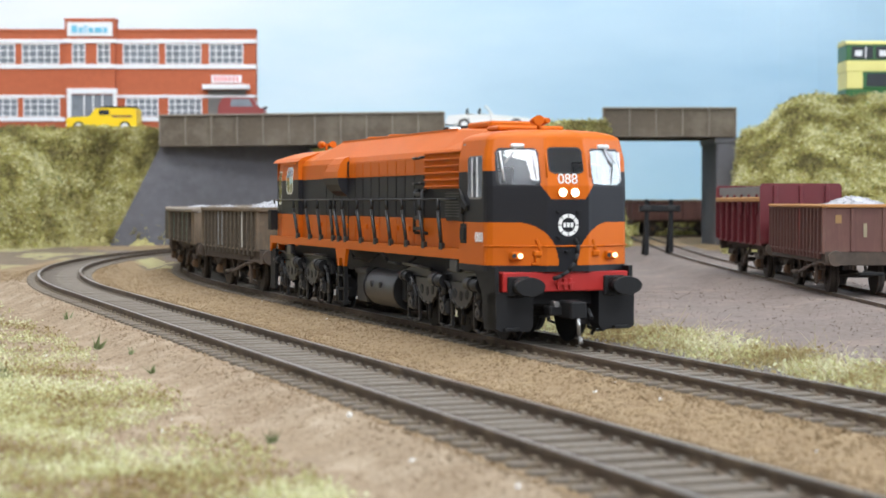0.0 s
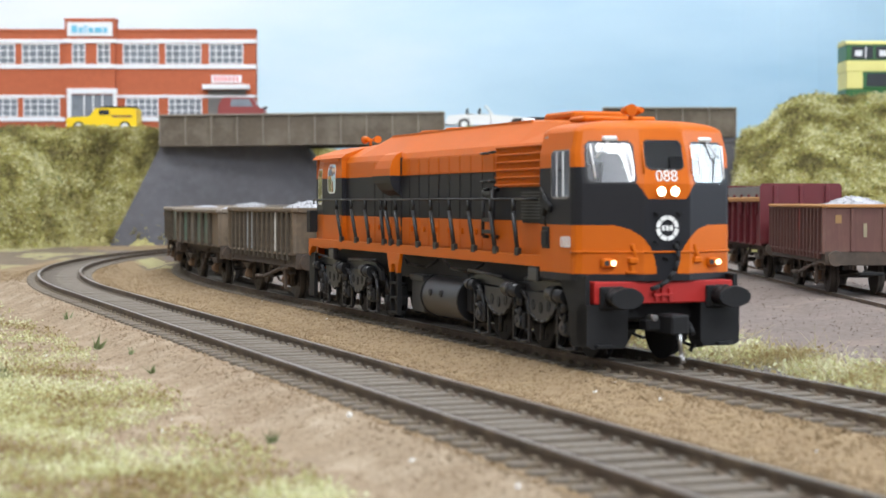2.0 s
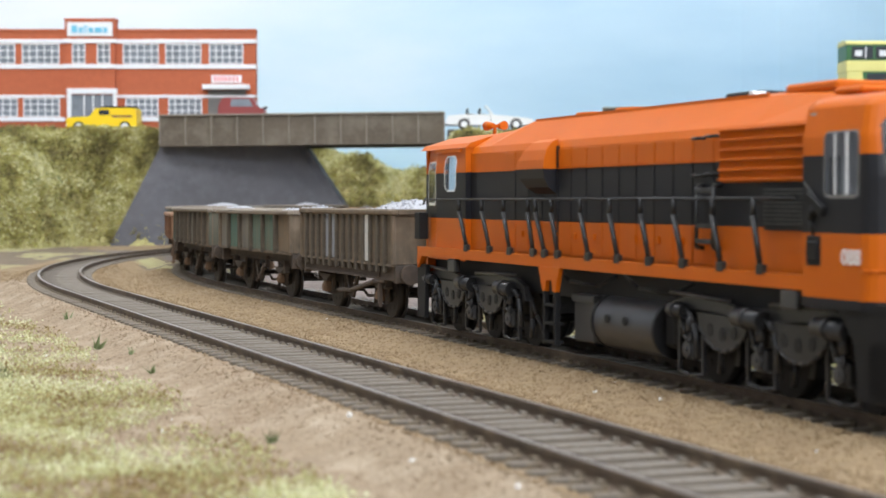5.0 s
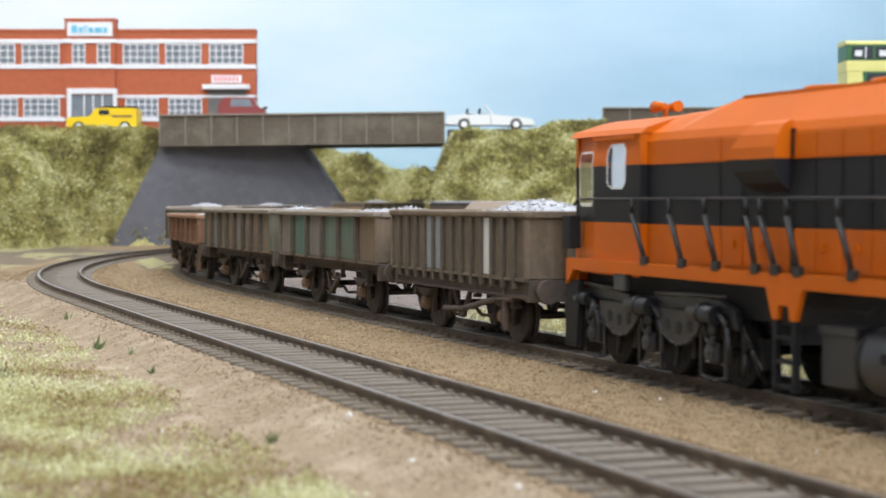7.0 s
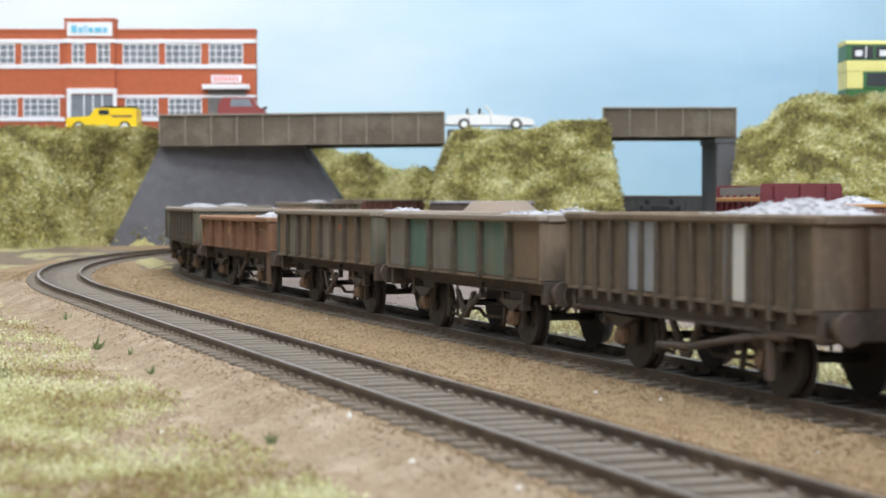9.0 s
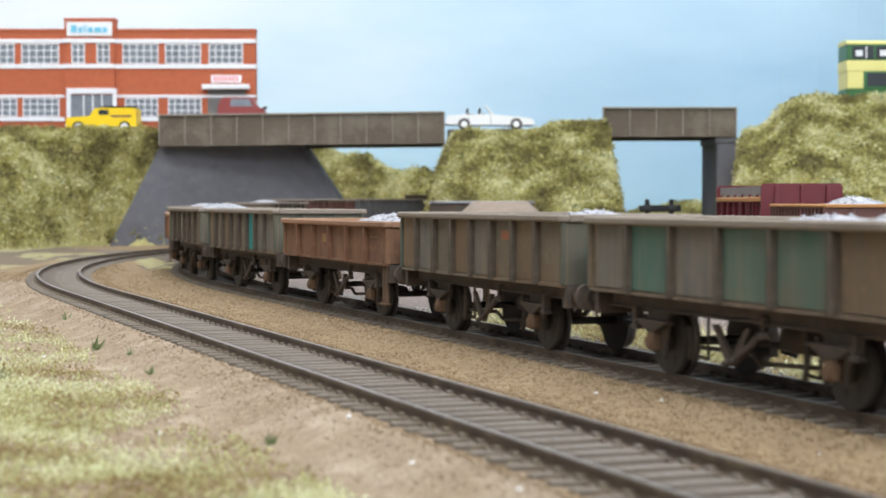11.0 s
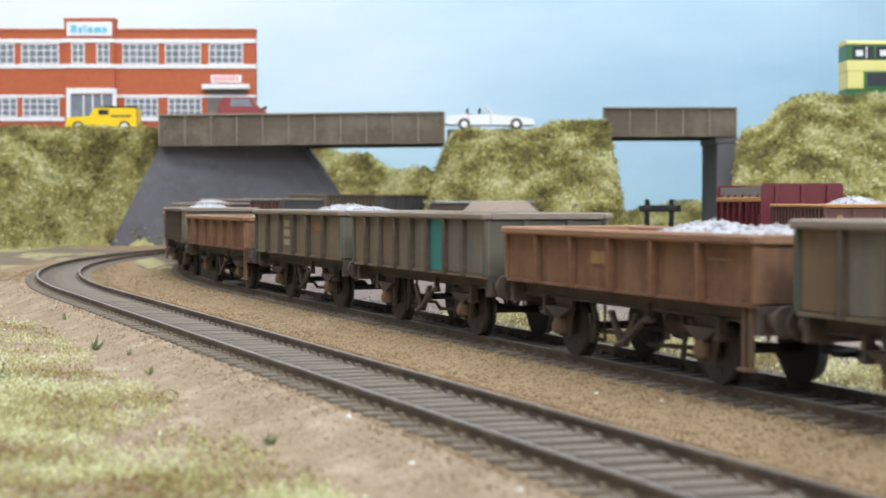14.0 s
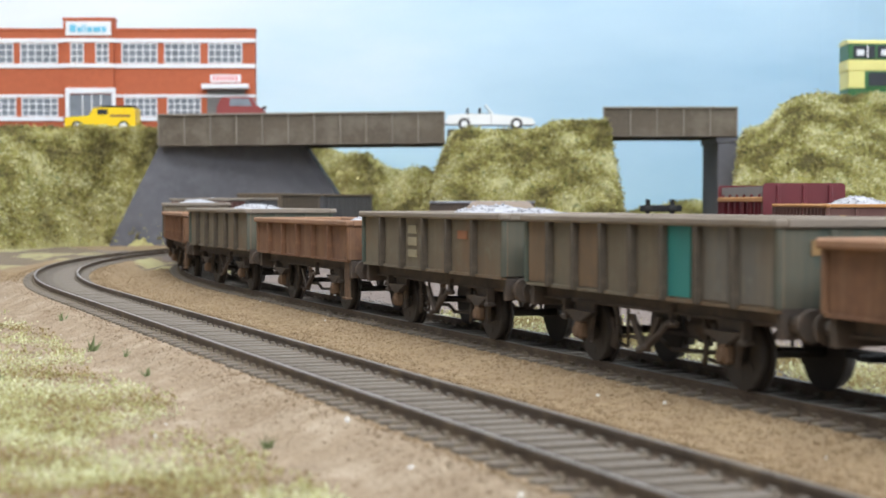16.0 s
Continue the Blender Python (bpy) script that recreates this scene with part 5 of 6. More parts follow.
def open_wagon(label, L, z0, z1, ribs, body, rim, end=None, patches=(), load=None, seed=1, rim_h=1.7, rib_w=1.1, foot=True, group="wagons of the stone train", marks=(), width=31.6):
    """A steel open wagon: hollow body with ribs, capping rim, coloured replacement panels and its underframe."""
    t = thing("open_wagon", label, "wagon", group)
    w = width / 2
    for side in (-1, 1):
        part("side", box(B(), -L / 2, L / 2, side * w - (0.9 if side > 0 else 0), side * w + (0 if side > 0 else 0.9), z0, z1), body, t)
    part("floor", box(B(), -L / 2 + 0.9, L / 2 - 0.9, -w + 0.9, w - 0.9, z0, z0 + 1.0), body, t)
    for d in (-1, 1):
        part("end_panel", box(B(), d * L / 2 - (0.9 if d > 0 else 0), d * L / 2 + (0 if d > 0 else 0.9), -w + 0.9, w - 0.9, z0, z1), end or body, t)
        for y in (-w * 0.36, w * 0.36):
            part("end_rib", box(B(), d * L / 2 - 0.7, d * L / 2 + 0.7, y - 0.6, y + 0.6, z0 + 0.3, z1 - 0.2, 0.12), end or body, t)
        for side in (-1, 1):
            part("corner_post", box(B(), d * L / 2 - 0.85, d * L / 2 + 0.45, side * w - 0.85, side * w + 0.45, z0 - 0.2, z1, 0.25), end or body, t)
    bm = B()
    for side in (-1, 1):
        ya, yb = sorted((side * (w - 1.0), side * (w + (1.2 if ribs >= 14 else 1.8))))
        box(bm, -L / 2 - 1.1, L / 2 + 1.1, ya, yb, z1, z1 + rim_h, 0.45)
    for d in (-1, 1):
        box(bm, d * L / 2 - 1.0, d * L / 2 + 1.0, -w + 0.9, w - 0.9, z1 + 0.02, z1 + rim_h - 0.02, 0.25)
    part("capping_rim", bm, rim, t)
    proto = None
    for side in (-1, 1):
        for k in range(1, ribs):
            x = -L / 2 + L * k / ribs
            m = pm(x, side * (w + (0.4 if ribs >= 14 else 0.8)), 0)
            if proto is None:
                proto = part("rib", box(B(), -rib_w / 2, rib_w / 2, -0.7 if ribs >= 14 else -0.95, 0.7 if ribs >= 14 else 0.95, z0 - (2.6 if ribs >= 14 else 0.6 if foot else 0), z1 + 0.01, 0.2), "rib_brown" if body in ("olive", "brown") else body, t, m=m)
            else:
                share(proto, m)
        part("bottom_angle", box(B(), -L / 2, L / 2, side * (w + 0.1) - 0.5, side * (w + 0.1) + 0.5, z0 - 0.7, z0 - 0.01), body, t)
    step = L / ribs
    for a, b, k, lab in patches:
        part("side_sheet", box(B(), -L / 2 + a * step + rib_w / 2, -L / 2 + b * step - rib_w / 2, -w - 0.22, -w - 0.01, z0 + 0.3, z1 - 0.05), k, t, lab)
    for x, z, mw, mh, k in marks:
        part("lettering_bar", box(B(), x - mw / 2, x + mw / 2, -w - 0.28, -w - 0.03, z - mh / 2, z + mh / 2), k, t)
    if end == "dark_green":
        part("end_mark", box(B(), L / 2 + 0.02, L / 2 + 0.2, -w * 0.62, -w * 0.5, z1 - 4.6, z1 - 2.0), "yellow_mark", t)
    if body == "rust":
        for side in (-1, 1):
            x = L / 2 - 3.2
            part("foot_step", box(box(box(B(), x - 1.7, x - 0.6, side * (w - 0.4) - 0.5, side * (w - 0.4) + 0.5, 4.6, z0 + 1.0, 0.2), x + 0.6, x + 1.7, side * (w - 0.4) - 0.5, side * (w - 0.4) + 0.5, 4.6, z0 + 1.0, 0.2), x - 2.0, x + 2.0, side * (w - 0.2) - 1.0, side * (w - 0.2) + 1.0, 4.4, 5.1, 0.15), "axlebox", t)
    chassis(t, L, L * 0.29, seed, deep=ribs >= 14)
    if load:
        heap(t, L - 3, z1, load, seed, n=1100)
    return t


def stone_train():
    olive = "olive weathered steel open wagon with "
    kinds = [
        (176.1, lambda: open_wagon("brown ribbed steel open wagon heaped with pale stone", 94, 16.2, 30.0, 14, "brown", "brown", "brown", [(4, 5, "silver", "bare silver sheet"), (5, 6, "silver", "bare silver sheet"), (9.55, 10, "silver", ""), (10, 11, "chalk", "chalky white sheet")], [(18, 30, 4.0), (-8, 20, 1.6)], 1, rib_w=1.2)),
        (290.9, lambda: open_wagon("brown steel open wagon with faded green side sheets", 106, 16.2, 29.2, 6, "brown", "rim_grey", "brown", [(0.1, 1, "grey_sheet", ""), (1, 2, "green", "faded green sheet"), (2, 3, "grey_sheet", "grey sheet"), (3, 4.9, "green", "faded green sheet"), (5.1, 6, "rust_sheet", "rusty sheet")], [(10, 18, 2.2), (34, 14, 2.6)], 2)),
        (410.5, lambda: open_wagon(olive + "a dark green end", 105, 16.0, 29.4, 8, "olive", "rim_grey", "dark_green", [(0, 1, "rust_sheet", ""), (1, 2, "grey_sheet", ""), (3, 4, "rust_sheet", "rust-stained sheet"), (4, 5, "grey_sheet", "grey sheet"), (6, 7, "rust_sheet", "")], [(34, 12, 2.4)], 3, marks=[(21, 26.0, 6.5, 2.0, "patch_orange")])),
        (531.1, lambda: open_wagon("rust-red low steel open wagon part-filled with stone", 109, 16.3, 26.4, 6, "rust", "rim_rust", "rust", [], [(12, 20, 3.6), (36, 14, 3.0)], 4, 1.8, marks=[(-6, 22.4, 8, 2.6, "yellow_mark"), (43, 23.6, 9, 0.4, "yellow_mark")])),
        (651.5, lambda: open_wagon(olive + "one teal side sheet", 104, 16.0, 29.4, 8, "olive", "rim_grey", "dark_green", [(5.0, 5.75, "teal", "bright teal sheet"), (0, 1, "rust_sheet", ""), (2, 3, "rust_sheet", "rust-stained sheet"), (5.8, 6.8, "grey_sheet", "grey sheet"), (7, 8, "grey_sheet", "")], None, 5)),
        (770.0, lambda: open_wagon(olive + "orange mark and heaped stone", 105, 16.4, 29.4, 6, "olive", "rim_grey", "dark_green", [], [(6, 22, 3.4), (34, 12, 2.6)], 6, marks=[(-11, 26.4, 6.5, 2.2, "cream_mark"), (-11, 23.2, 6.5, 2.2, "cream_mark"), (-11, 20.0, 6.5, 2.0, "cream_mark"), (26, 25.6, 6.5, 2.1, "patch_orange")])),
        (892.5, lambda: open_wagon("rust-red low steel open wagon with a little stone", 109, 16.3, 26.4, 6, "rust", "rim_rust", "rust", [], [(36, 12, 3.4)], 7, 1.8)),
        (1014.4, lambda: open_wagon(olive + "pale stone load", 106, 16.2, 29.4, 6, "olive", "rim_grey", "dark_green", [], [(0, 28, 3.2)], 8)),
        (1135.0, lambda: open_wagon("rust-red low steel open wagon", 109, 16.3, 27.0, 6, "rust", "rim_rust", "rust", [], [(0, 30, 2.0)], 9, 1.8)),
        (1255.0, lambda: open_wagon(olive + "pale dusty rim", 106, 16.2, 31.5, 8, "olive", "rim_grey", "olive", [], [(10, 24, 3.4)], 10)),
        (1375.0, lambda: open_wagon("red-brown steel open wagon with dusty rim", 106, 16.2, 34.0, 8, "red_brown", "rim_grey", "red_brown", [], [(0, 24, 1.6)], 11)),
        (1495.0, lambda: open_wagon("dark grey ribbed steel open wagon with dusty rim", 106, 16.2, 34.5, 14, "grey_steel", "rim_grey", "grey_steel", [], None, 12)),
        (1615.0, lambda: open_wagon("dark brown steel open wagon", 106, 16.2, 38.0, 14, "brown", "brown", "brown", [], None, 13)),
        (1735.0, lambda: open_wagon("dark grey ribbed steel open wagon", 106, 16.2, 38.0, 14, "grey_steel", "brown", "grey_steel", [], None, 14)),
    ]
    return [(f(), s) for s, f in kinds]


TRAIN = stone_train()

# wagons standing in the siding
sw = open_wagon("red-brown ribbed steel wagon, ochre rim, stone load, in siding", 96, 15.6, 31.6, 16, "red_brown", "yellow_rim", "red_brown", [(9, 10, "red", "red sheet")], [(26, 18, 3.8)], 21, 1.3, group="wagons standing in the siding", rib_w=1.5)
part("end_letter_bar", box(B(), 48.1, 48.3, -1.6, -0.4, 21, 26), "cream_mark", sw)
part("end_letter_bar", box(B(), 48.1, 48.3, -11.8, -9.6, 26, 29), "yellow_mark", sw)
sw.matrix_basis = on_track(SIDING, 348)


def hopper_wagon():
    t = open_wagon("maroon drop-side wagon with ochre band and grey inside, in siding", 112, 15.6, 33.6, 7, "maroon", "yellow_rim", "maroon", [], None, 22, 2.2, group="wagons standing in the siding")
    for d in (-1, 1):
        part("raised_end", prism(B(), [(-17.4, 16), (17.4, 16), (17.4, 40.4), (16.4, 41.6), (-16.4, 41.6), (-17.4, 40.4)], "x", d * 57.4 - 0.9, d * 57.4 + 0.9), "maroon", t)
        for y in (-11, 0, 11):
            part("end_stanchion", box(B(), d * 58.8 - 0.8, d * 58.8 + 0.8, y - 0.9, y + 0.9, 16, 40.8, 0.2), "maroon", t)
    part("far_side_sheet", box(B(), -56, 56, 15.0, 15.7, 33.6, 41), "grey_inside", t)
    part("near_side_sheet", box(B(), -56, 56, -15.8, -15.2, 35.8, 40.4), "grey_inside", t, "grey upper sheet")
    for k in range(6):
        part("door_bang", box(B(), -46 + k * 18.5, -44.6 + k * 18.5, -17.4, -16.4, 28, 37, 0.2), "maroon", t)
    return t


hw = hopper_wagon()
hw.matrix_basis = on_track(SIDING, 471)
# ---------------------------------------------------------------- factory and vehicles on the road
def factory():
    t = thing("factory_building", "two-storey red brick factory with white bands and steel windows", "building", m=pm(-4.5, 0, 0))
    y = 1560.0
    wx = lambda px: 0.529 * (px - 784)
    part("wall", box(B(), -640, -170.3, y, y + 12, 96, 192), "brick", t, "red brick wall")
    part("parapet", box(B(), -641, -169.8, y - 0.8, y + 12.6, 192, 194.6, 0.3), "brick", t)
    tw = part("stair_tower", box(B(), -347.5, -301, y - 4, y + 12, 96, 202), "brick", t, "brick entrance tower")
    part("tower_parapet", box(B(), -348.2, -300.3, y - 4.6, y + 12.6, 202, 204.2, 0.3), "brick", tw)
    sg = part("name_board", box(B(), -345, -303, y - 5.4, y - 4.02, 187.5, 200.5, 0.2), "trim", t, "white name board")
    for k, (a, b) in enumerate(((-341, -335.5), (-334, -330.5), (-329.6, -328.4), (-327.4, -326.2), (-325, -320.5), (-319.3, -312.5), (-311.6, -307.5))):
        part("lettering_bar", box(B(), a, b, y - 5.9, y - 5.42, 190.6, 197.4 if k in (0, 2, 3) else 195.4), "sign_blue", sg)
    for z0, z1 in ((181.2, 185), (157.6, 161.6), (130.6, 133.2), (108.6, 112.4)):
        part("white_band", box(B(), -640, -169.5, y - 1.2, y - 0.01, z0, z1, 0.2), "trim", t)
    for z0, z1 in ((181.2, 185), (157.6, 161.6)):
        part("white_band", box(B(), -348.6, -300, y - 5.2, y - 4.01, z0, z1, 0.2), "trim", t)

    def window(x0, x1, z0, z1, yy, cols, rows):
        w = part("window", box(B(), x0, x1, yy - 0.3, yy - 0.02, z0, z1), "pane", t, "grey glass in white glazing bars")
        f = 0.9
        for a, b, c, d in ((x0, x1, z0, z0 + f), (x0, x1, z1 - f, z1), (x0, x0 + f, z0 + f, z1 - f), (x1 - f, x1, z0 + f, z1 - f)):
            part("frame", box(B(), a, b, yy - 1.0, yy - 0.31, c, d), "trim", w)
        for k in range(1, cols):
            x = x0 + (x1 - x0) * k / cols
            part("glazing_bar", box(B(), x - 0.45, x + 0.45, yy - 0.8, yy - 0.32, z0 + f, z1 - f), "trim", w)
        for k in range(1, rows):
            z = z0 + (z1 - z0) * k / rows
            part("glazing_bar", box(B(), x0 + f, x1 - f, yy - 0.7, yy - 0.33, z - 0.4, z + 0.4), "trim", w)
    for a, b in ((228, 291), (303, 366), (380, 440), (50, 116), (-28, 38), (-106, -40)):
        window(wx(a), wx(b), 162.0, 180.8, y, 5, 3)
    for a, b in ((140, 163), (184, 207)):
        window(wx(a), wx(b), 162.0, 180.8, y - 4, 2, 3)
    for a, b in ((232, 290), (308, 367), (52, 116), (-24, 42), (-104, -38)):
        window(wx(a), wx(b), 112.8, 130.3, y, 5, 3)
    d = part("entrance", box(B(), wx(137), wx(213), y - 4.4, y - 4.02, 98, 133), "pane", t, "glazed entrance doors")
    for a, b, c, e in ((131, 138, 98, 139), (212, 219, 98, 139), (138, 212, 134, 139), (160, 162, 98, 133), (176, 178, 98, 133), (192, 194, 98, 133)):
        part("door_frame", box(B(), wx(a), wx(b), y - 6.2, y - 4.42, c, e, 0.15), "trim", d)
    rd = part("roller_door", box(B(), wx(378), wx(445), y - 0.6, y - 0.02, 98, 138), "grey_inside", t, "grey roller shutter door")
    for k in range(12):
        part("shutter_slat", box(B(), wx(378), wx(445), y - 1.1, y - 0.62, 99 + k * 3.2, 101.4 + k * 3.2), "grey_inside", rd)
    part("canopy", box(B(), wx(370), wx(452), y - 9, y - 1.3, 138.2, 142.6, 0.4), "trim", t, "white flat canopy")
    pk = part("sign_board", box(B(), wx(384), wx(437), y - 1.6, y - 0.02, 144.5, 151.6), "trim", t, "pink and white sign")
    for k in range(7):
        part("lettering_bar", box(B(), wx(388 + k * 6.6), wx(392.5 + k * 6.6), y - 2.0, y - 1.62, 145.8, 150.4), "sign_pink", pk)
    part("flat_roof", box(B(), -639, -171, y + 1, y + 11.5, 192.1, 193.0), "road", t)


factory()


def wheels_for(t, xs, y0, y1, r):
    for x in xs:
        for y in (y0, y1):
            w = part("wheel", cyl(B(), (x, y - 1.6, r), (x, y + 1.6, r), r, seg=18), "tyre", t)
            part("hub_cap", cyl(B(), (x, y - 1.9, r), (x, y - 1.61, r), r * 0.68, seg=14), "wiper", w)


def yellow_van():
    t = thing("toy_pickup_van", "bright yellow toy estate van with roof rack", "car", m=pm(-333.5, 1478, 95.2))
    part("body", prism(B(), [(0, 4), (0, 11), (2, 13), (21, 14.2), (25, 20.6), (27, 21.4), (60.5, 21.4), (62, 19), (62.6, 4)], "y", 0, 26), "van_yellow", t)
    for a, b in ((29, 38), (41, 50), (53, 60)):
        part("side_window", box(B(), a, b, -0.25, -0.02, 15.2, 19.6), "dark_glass" if a < 40 else "van_yellow", t)
    part("windscreen", prism(B(), [(21.6, 14.9), (21.2, 15.0), (24.6, 20.4), (25.0, 20.2)], "y", 2, 24), "dark_glass", t)
    part("roof_rack", box(B(), 30, 60, 2, 24, 21.5, 23.0, 0.3), "frame_black", t)
    part("bumper", box(B(), -1.2, 0, 1, 25, 5, 7.4, 0.3), "wiper", t)
    part("lettering_bar", box(B(), 40, 58, -0.3, -0.03, 13.0, 15.0), "patch_orange", t)
    for x in (11, 52):
        part("wheel_arch", cyl(B(), (x, -0.3, 5), (x, 3, 5), 6.0, seg=20), "van_yellow", t)
    wheels_for(t, (11, 52), 0.6, 25, 4.8)


def white_car():
    t = thing("toy_convertible", "white toy convertible with open roof", "car", m=pm(2.6, 1474, 97.6))
    part("body", prism(B(), [(0.5, 4), (0, 8), (1.5, 12.0), (14, 13.2), (37, 13.2), (44, 12.8), (62, 11.2), (76, 9.4), (77.6, 7), (77, 3.6)], "y", 0, 30), "car_white", t)
    part("cockpit", box(B(), 16, 40, 3, 27, 10.5, 13.5), "tyre", t)
    part("windscreen_frame", prism(B(), [(41, 13), (42.6, 13), (36, 20.6), (34.8, 20.4)], "y", 2.5, 3.6), "car_white", t)
    part("windscreen_frame", prism(B(), [(41, 13), (42.6, 13), (36, 20.6), (34.8, 20.4)], "y", 26.4, 27.5), "car_white", t)
    part("windscreen", prism(B(), [(41.6, 13.2), (42.2, 13.2), (35.8, 20.2), (35.2, 20.2)], "y", 3.6, 26.4), "glass", t)
    part("windscreen_top", box(B(), 34.6, 36.2, 2.5, 27.5, 20.2, 21.2, 0.2), "car_white", t)
    for x in (18, 29):
        for y in (6, 17):
            part("seat", box(box(B(), x, x + 6, y, y + 7, 11, 14, 0.6), x, x + 2, y, y + 7, 14, 18.6, 0.6), "tyre", t)
    part("bumper", box(B(), -1.0, 0.4, 1, 29, 4.6, 6.6, 0.3), "wiper", t)
    part("bumper", box(B(), 77, 78.6, 1, 29, 4.2, 6.2, 0.3), "wiper", t)
    part("door_line", box(B(), 19.6, 20.0, -0.1, 0.1, 4.5, 12.6), "grey_inside", t)
    part("door_line", box(B(), 39.4, 39.8, -0.1, 0.1, 4.5, 12.2), "grey_inside", t)
    for x in (16, 62):
        part("wheel_arch", cyl(B(), (x, -0.25, 4.4), (x, 3, 4.4), 5.4, seg=20), "grey_inside", t)
    wheels_for(t, (16, 62), 0.2, 28.6, 4.3)


def red_truck():
    t = thing("toy_lorry", "dull red toy lorry parked before the loading door", "lorry", m=pm(-200, 1482, 90.1))
    part("cab", prism(B(), [(0, 5), (0, 27), (3, 34), (6, 36), (30, 36), (35, 28), (41, 26), (41.5, 5)], "y", 0, 24), "car_red", t)
    part("side_window", prism(B(), [(11, 28), (31.5, 28), (28, 34.6), (12, 34.6)], "y", -0.3, -0.02), "pane", t)
    part("tail_lamp", box(B(), 41.6, 42.4, 2, 5, 20, 23), "red", t)
    part("mirror", cyl(B(), (41, -1, 26), (44, -2.5, 27), 1.2), "frame_black", t)
    wheels_for(t, (8, 33), 0, 23, 5.4)


def toy_bus():
    t = thing("toy_double_decker_bus", "cream and green toy double-decker bus above the bank", "bus", m=pm(343, 1420, 113.1))
    part("lower_body", box(B(), 0, 128, 0, 33, 5, 16.5, 0.8), "bus_green", t, "dark green skirt")
    part("lower_deck", box(B(), 14, 128, 0, 33, 16.5, 31, 0.4), "bus_green", t)
    part("rear_panel", box(B(), 0.2, 14, 0, 33, 16.5, 31, 0.4), "bus_cream", t)
    part("waist_panel", box(B(), -0.3, 128, -0.3, 33.3, 31, 40.5, 0.5), "bus_cream", t, "cream waist band")
    part("upper_deck", box(B(), 0, 128, 0.2, 32.8, 40.5, 54, 0.6), "bus_green", t)
    part("roof", prism(B(), [(0, 54), (0, 55.5), (4, 57.6), (16, 58.4), (29, 57.6), (33, 55.5), (33, 54)], "x", -0.4, 128), "bus_cream", t, "cream roof")
    for k in range(6):
        a = 4 + k * 20.5
        w = part("upper_window", box(B(), a, a + 18.5, -0.5, 0.19, 42, 52.4, 0.2), "dark_glass", t)
        part("window_bar", box(B(), a + 11.5, a + 12.6, -0.8, -0.51, 42, 52.4), "trim", w)
        part("seat_cloth", box(B(), a + 3, a + 9, -0.62, -0.51, 44, 49), "trim", w)
    for k in range(5):
        a = 17 + k * 22
        part("lower_window", box(B(), a, a + 20, -0.5, -0.02, 18.5, 29.6, 0.2), "dark_glass", t)
    wheels_for(t, (26, 98), 1, 32, 6)


yellow_van()
white_car()
red_truck()
toy_bus()
slab("bus_road", 300, 545, 1400, 1490, 90, 113, "road", "grey road on top of the bank", "road")

# a wagon parked before the mound, a sand heap and a stop block
pk = open_wagon("dark open wagon with pale grey rim standing before the mound", 76, 16, 36.4, 6, "under", "silver", "under", [], None, 31, 1.8, group="wagons standing in the siding")
pk.matrix_basis = pm(29, 1255, -4.0)


def sand_heap():
    bm = B()
    rings = []
    for k in range(9):
        r = 64 * (1 - k / 8.5)
        ring = []
        for j in range(30):
            a = 2 * math.pi * j / 30
            rr = r * (1 + 0.08 * noise.noise((math.cos(a) * 2, math.sin(a) * 2, k * 0.4)))
            ring.append(bm.verts.new((rr * math.cos(a), rr * math.sin(a) * 0.8, min(38.5, 60 * (1 - (r / 64) ** 0.85)))))
        rings.append(ring)
    for r0, r1 in zip(rings, rings[1:]):
        for j in range(30):
            bm.faces.new((r0[j], r0[(j + 1) % 30], r1[(j + 1) % 30], r1[j]))
    bm.faces.new(rings[-1])
    o = part("sand_mound", bm, "sand", None, m=pm(40, 1170, -4.6), smooth=True)
    tagged(o, "conical heap of brown sand on the yard", "heap")


sand_heap()


def stop_block():
    t = thing("buffer_stop", "small black buffer stop at the track end", "buffer stop", m=pm(143, 1100, -4.2))
    part("beam", box(B(), -13.6, 13.6, -2, 2, 31.2, 35.6, 0.5), "frame_black", t)
    for x in (-8.6, 7.4):
        part("post", box(B(), x - 1.4, x + 1.4, -1.5, 1.5, 0, 39.5, 0.3), "frame_black", t)
        part("brace", prism(B(), [(0, 29), (4, 29), (24, 0), (20, 0)], "x", x - 0.9, x + 0.9), "frame_black", t)
        part("stop_pad", box(B(), x - 2.4, x + 2.4, -3.4, -2.01, 32, 35, 0.4), "tyre", t)


stop_block()

# ---------------------------------------------------------------- scatter: ballast grains, grass, foliage
RNG = np.random.default_rng(7)


def tufts(points, normals, size, spread, material, name, label, category, cards=3):
    """Small crossed leaf cards, each an island of its own."""
    n = len(points) * cards
    p = np.repeat(np.asarray(points, float), cards, 0) + RNG.normal(0, spread, (n, 3))
    a, b = RNG.normal(0, 1, (n, 3)), RNG.normal(0, 1, (n, 3))
    a /= np.linalg.norm(a, axis=1)[:, None]
    b = np.cross(a, b)
    b /= np.linalg.norm(b, axis=1)[:, None]
    s = size * RNG.uniform(0.5, 1.4, (n, 1))
    v = np.stack([p - a * s, p + b * s * 0.55, p + a * s, p - b * s * 0.55], 1).reshape(-1, 3)
    f = np.arange(n * 4).reshape(n, 4)
    o = stuff_mesh(name, v, f, material)
    return tagged(o, label, category, kind="stuff")


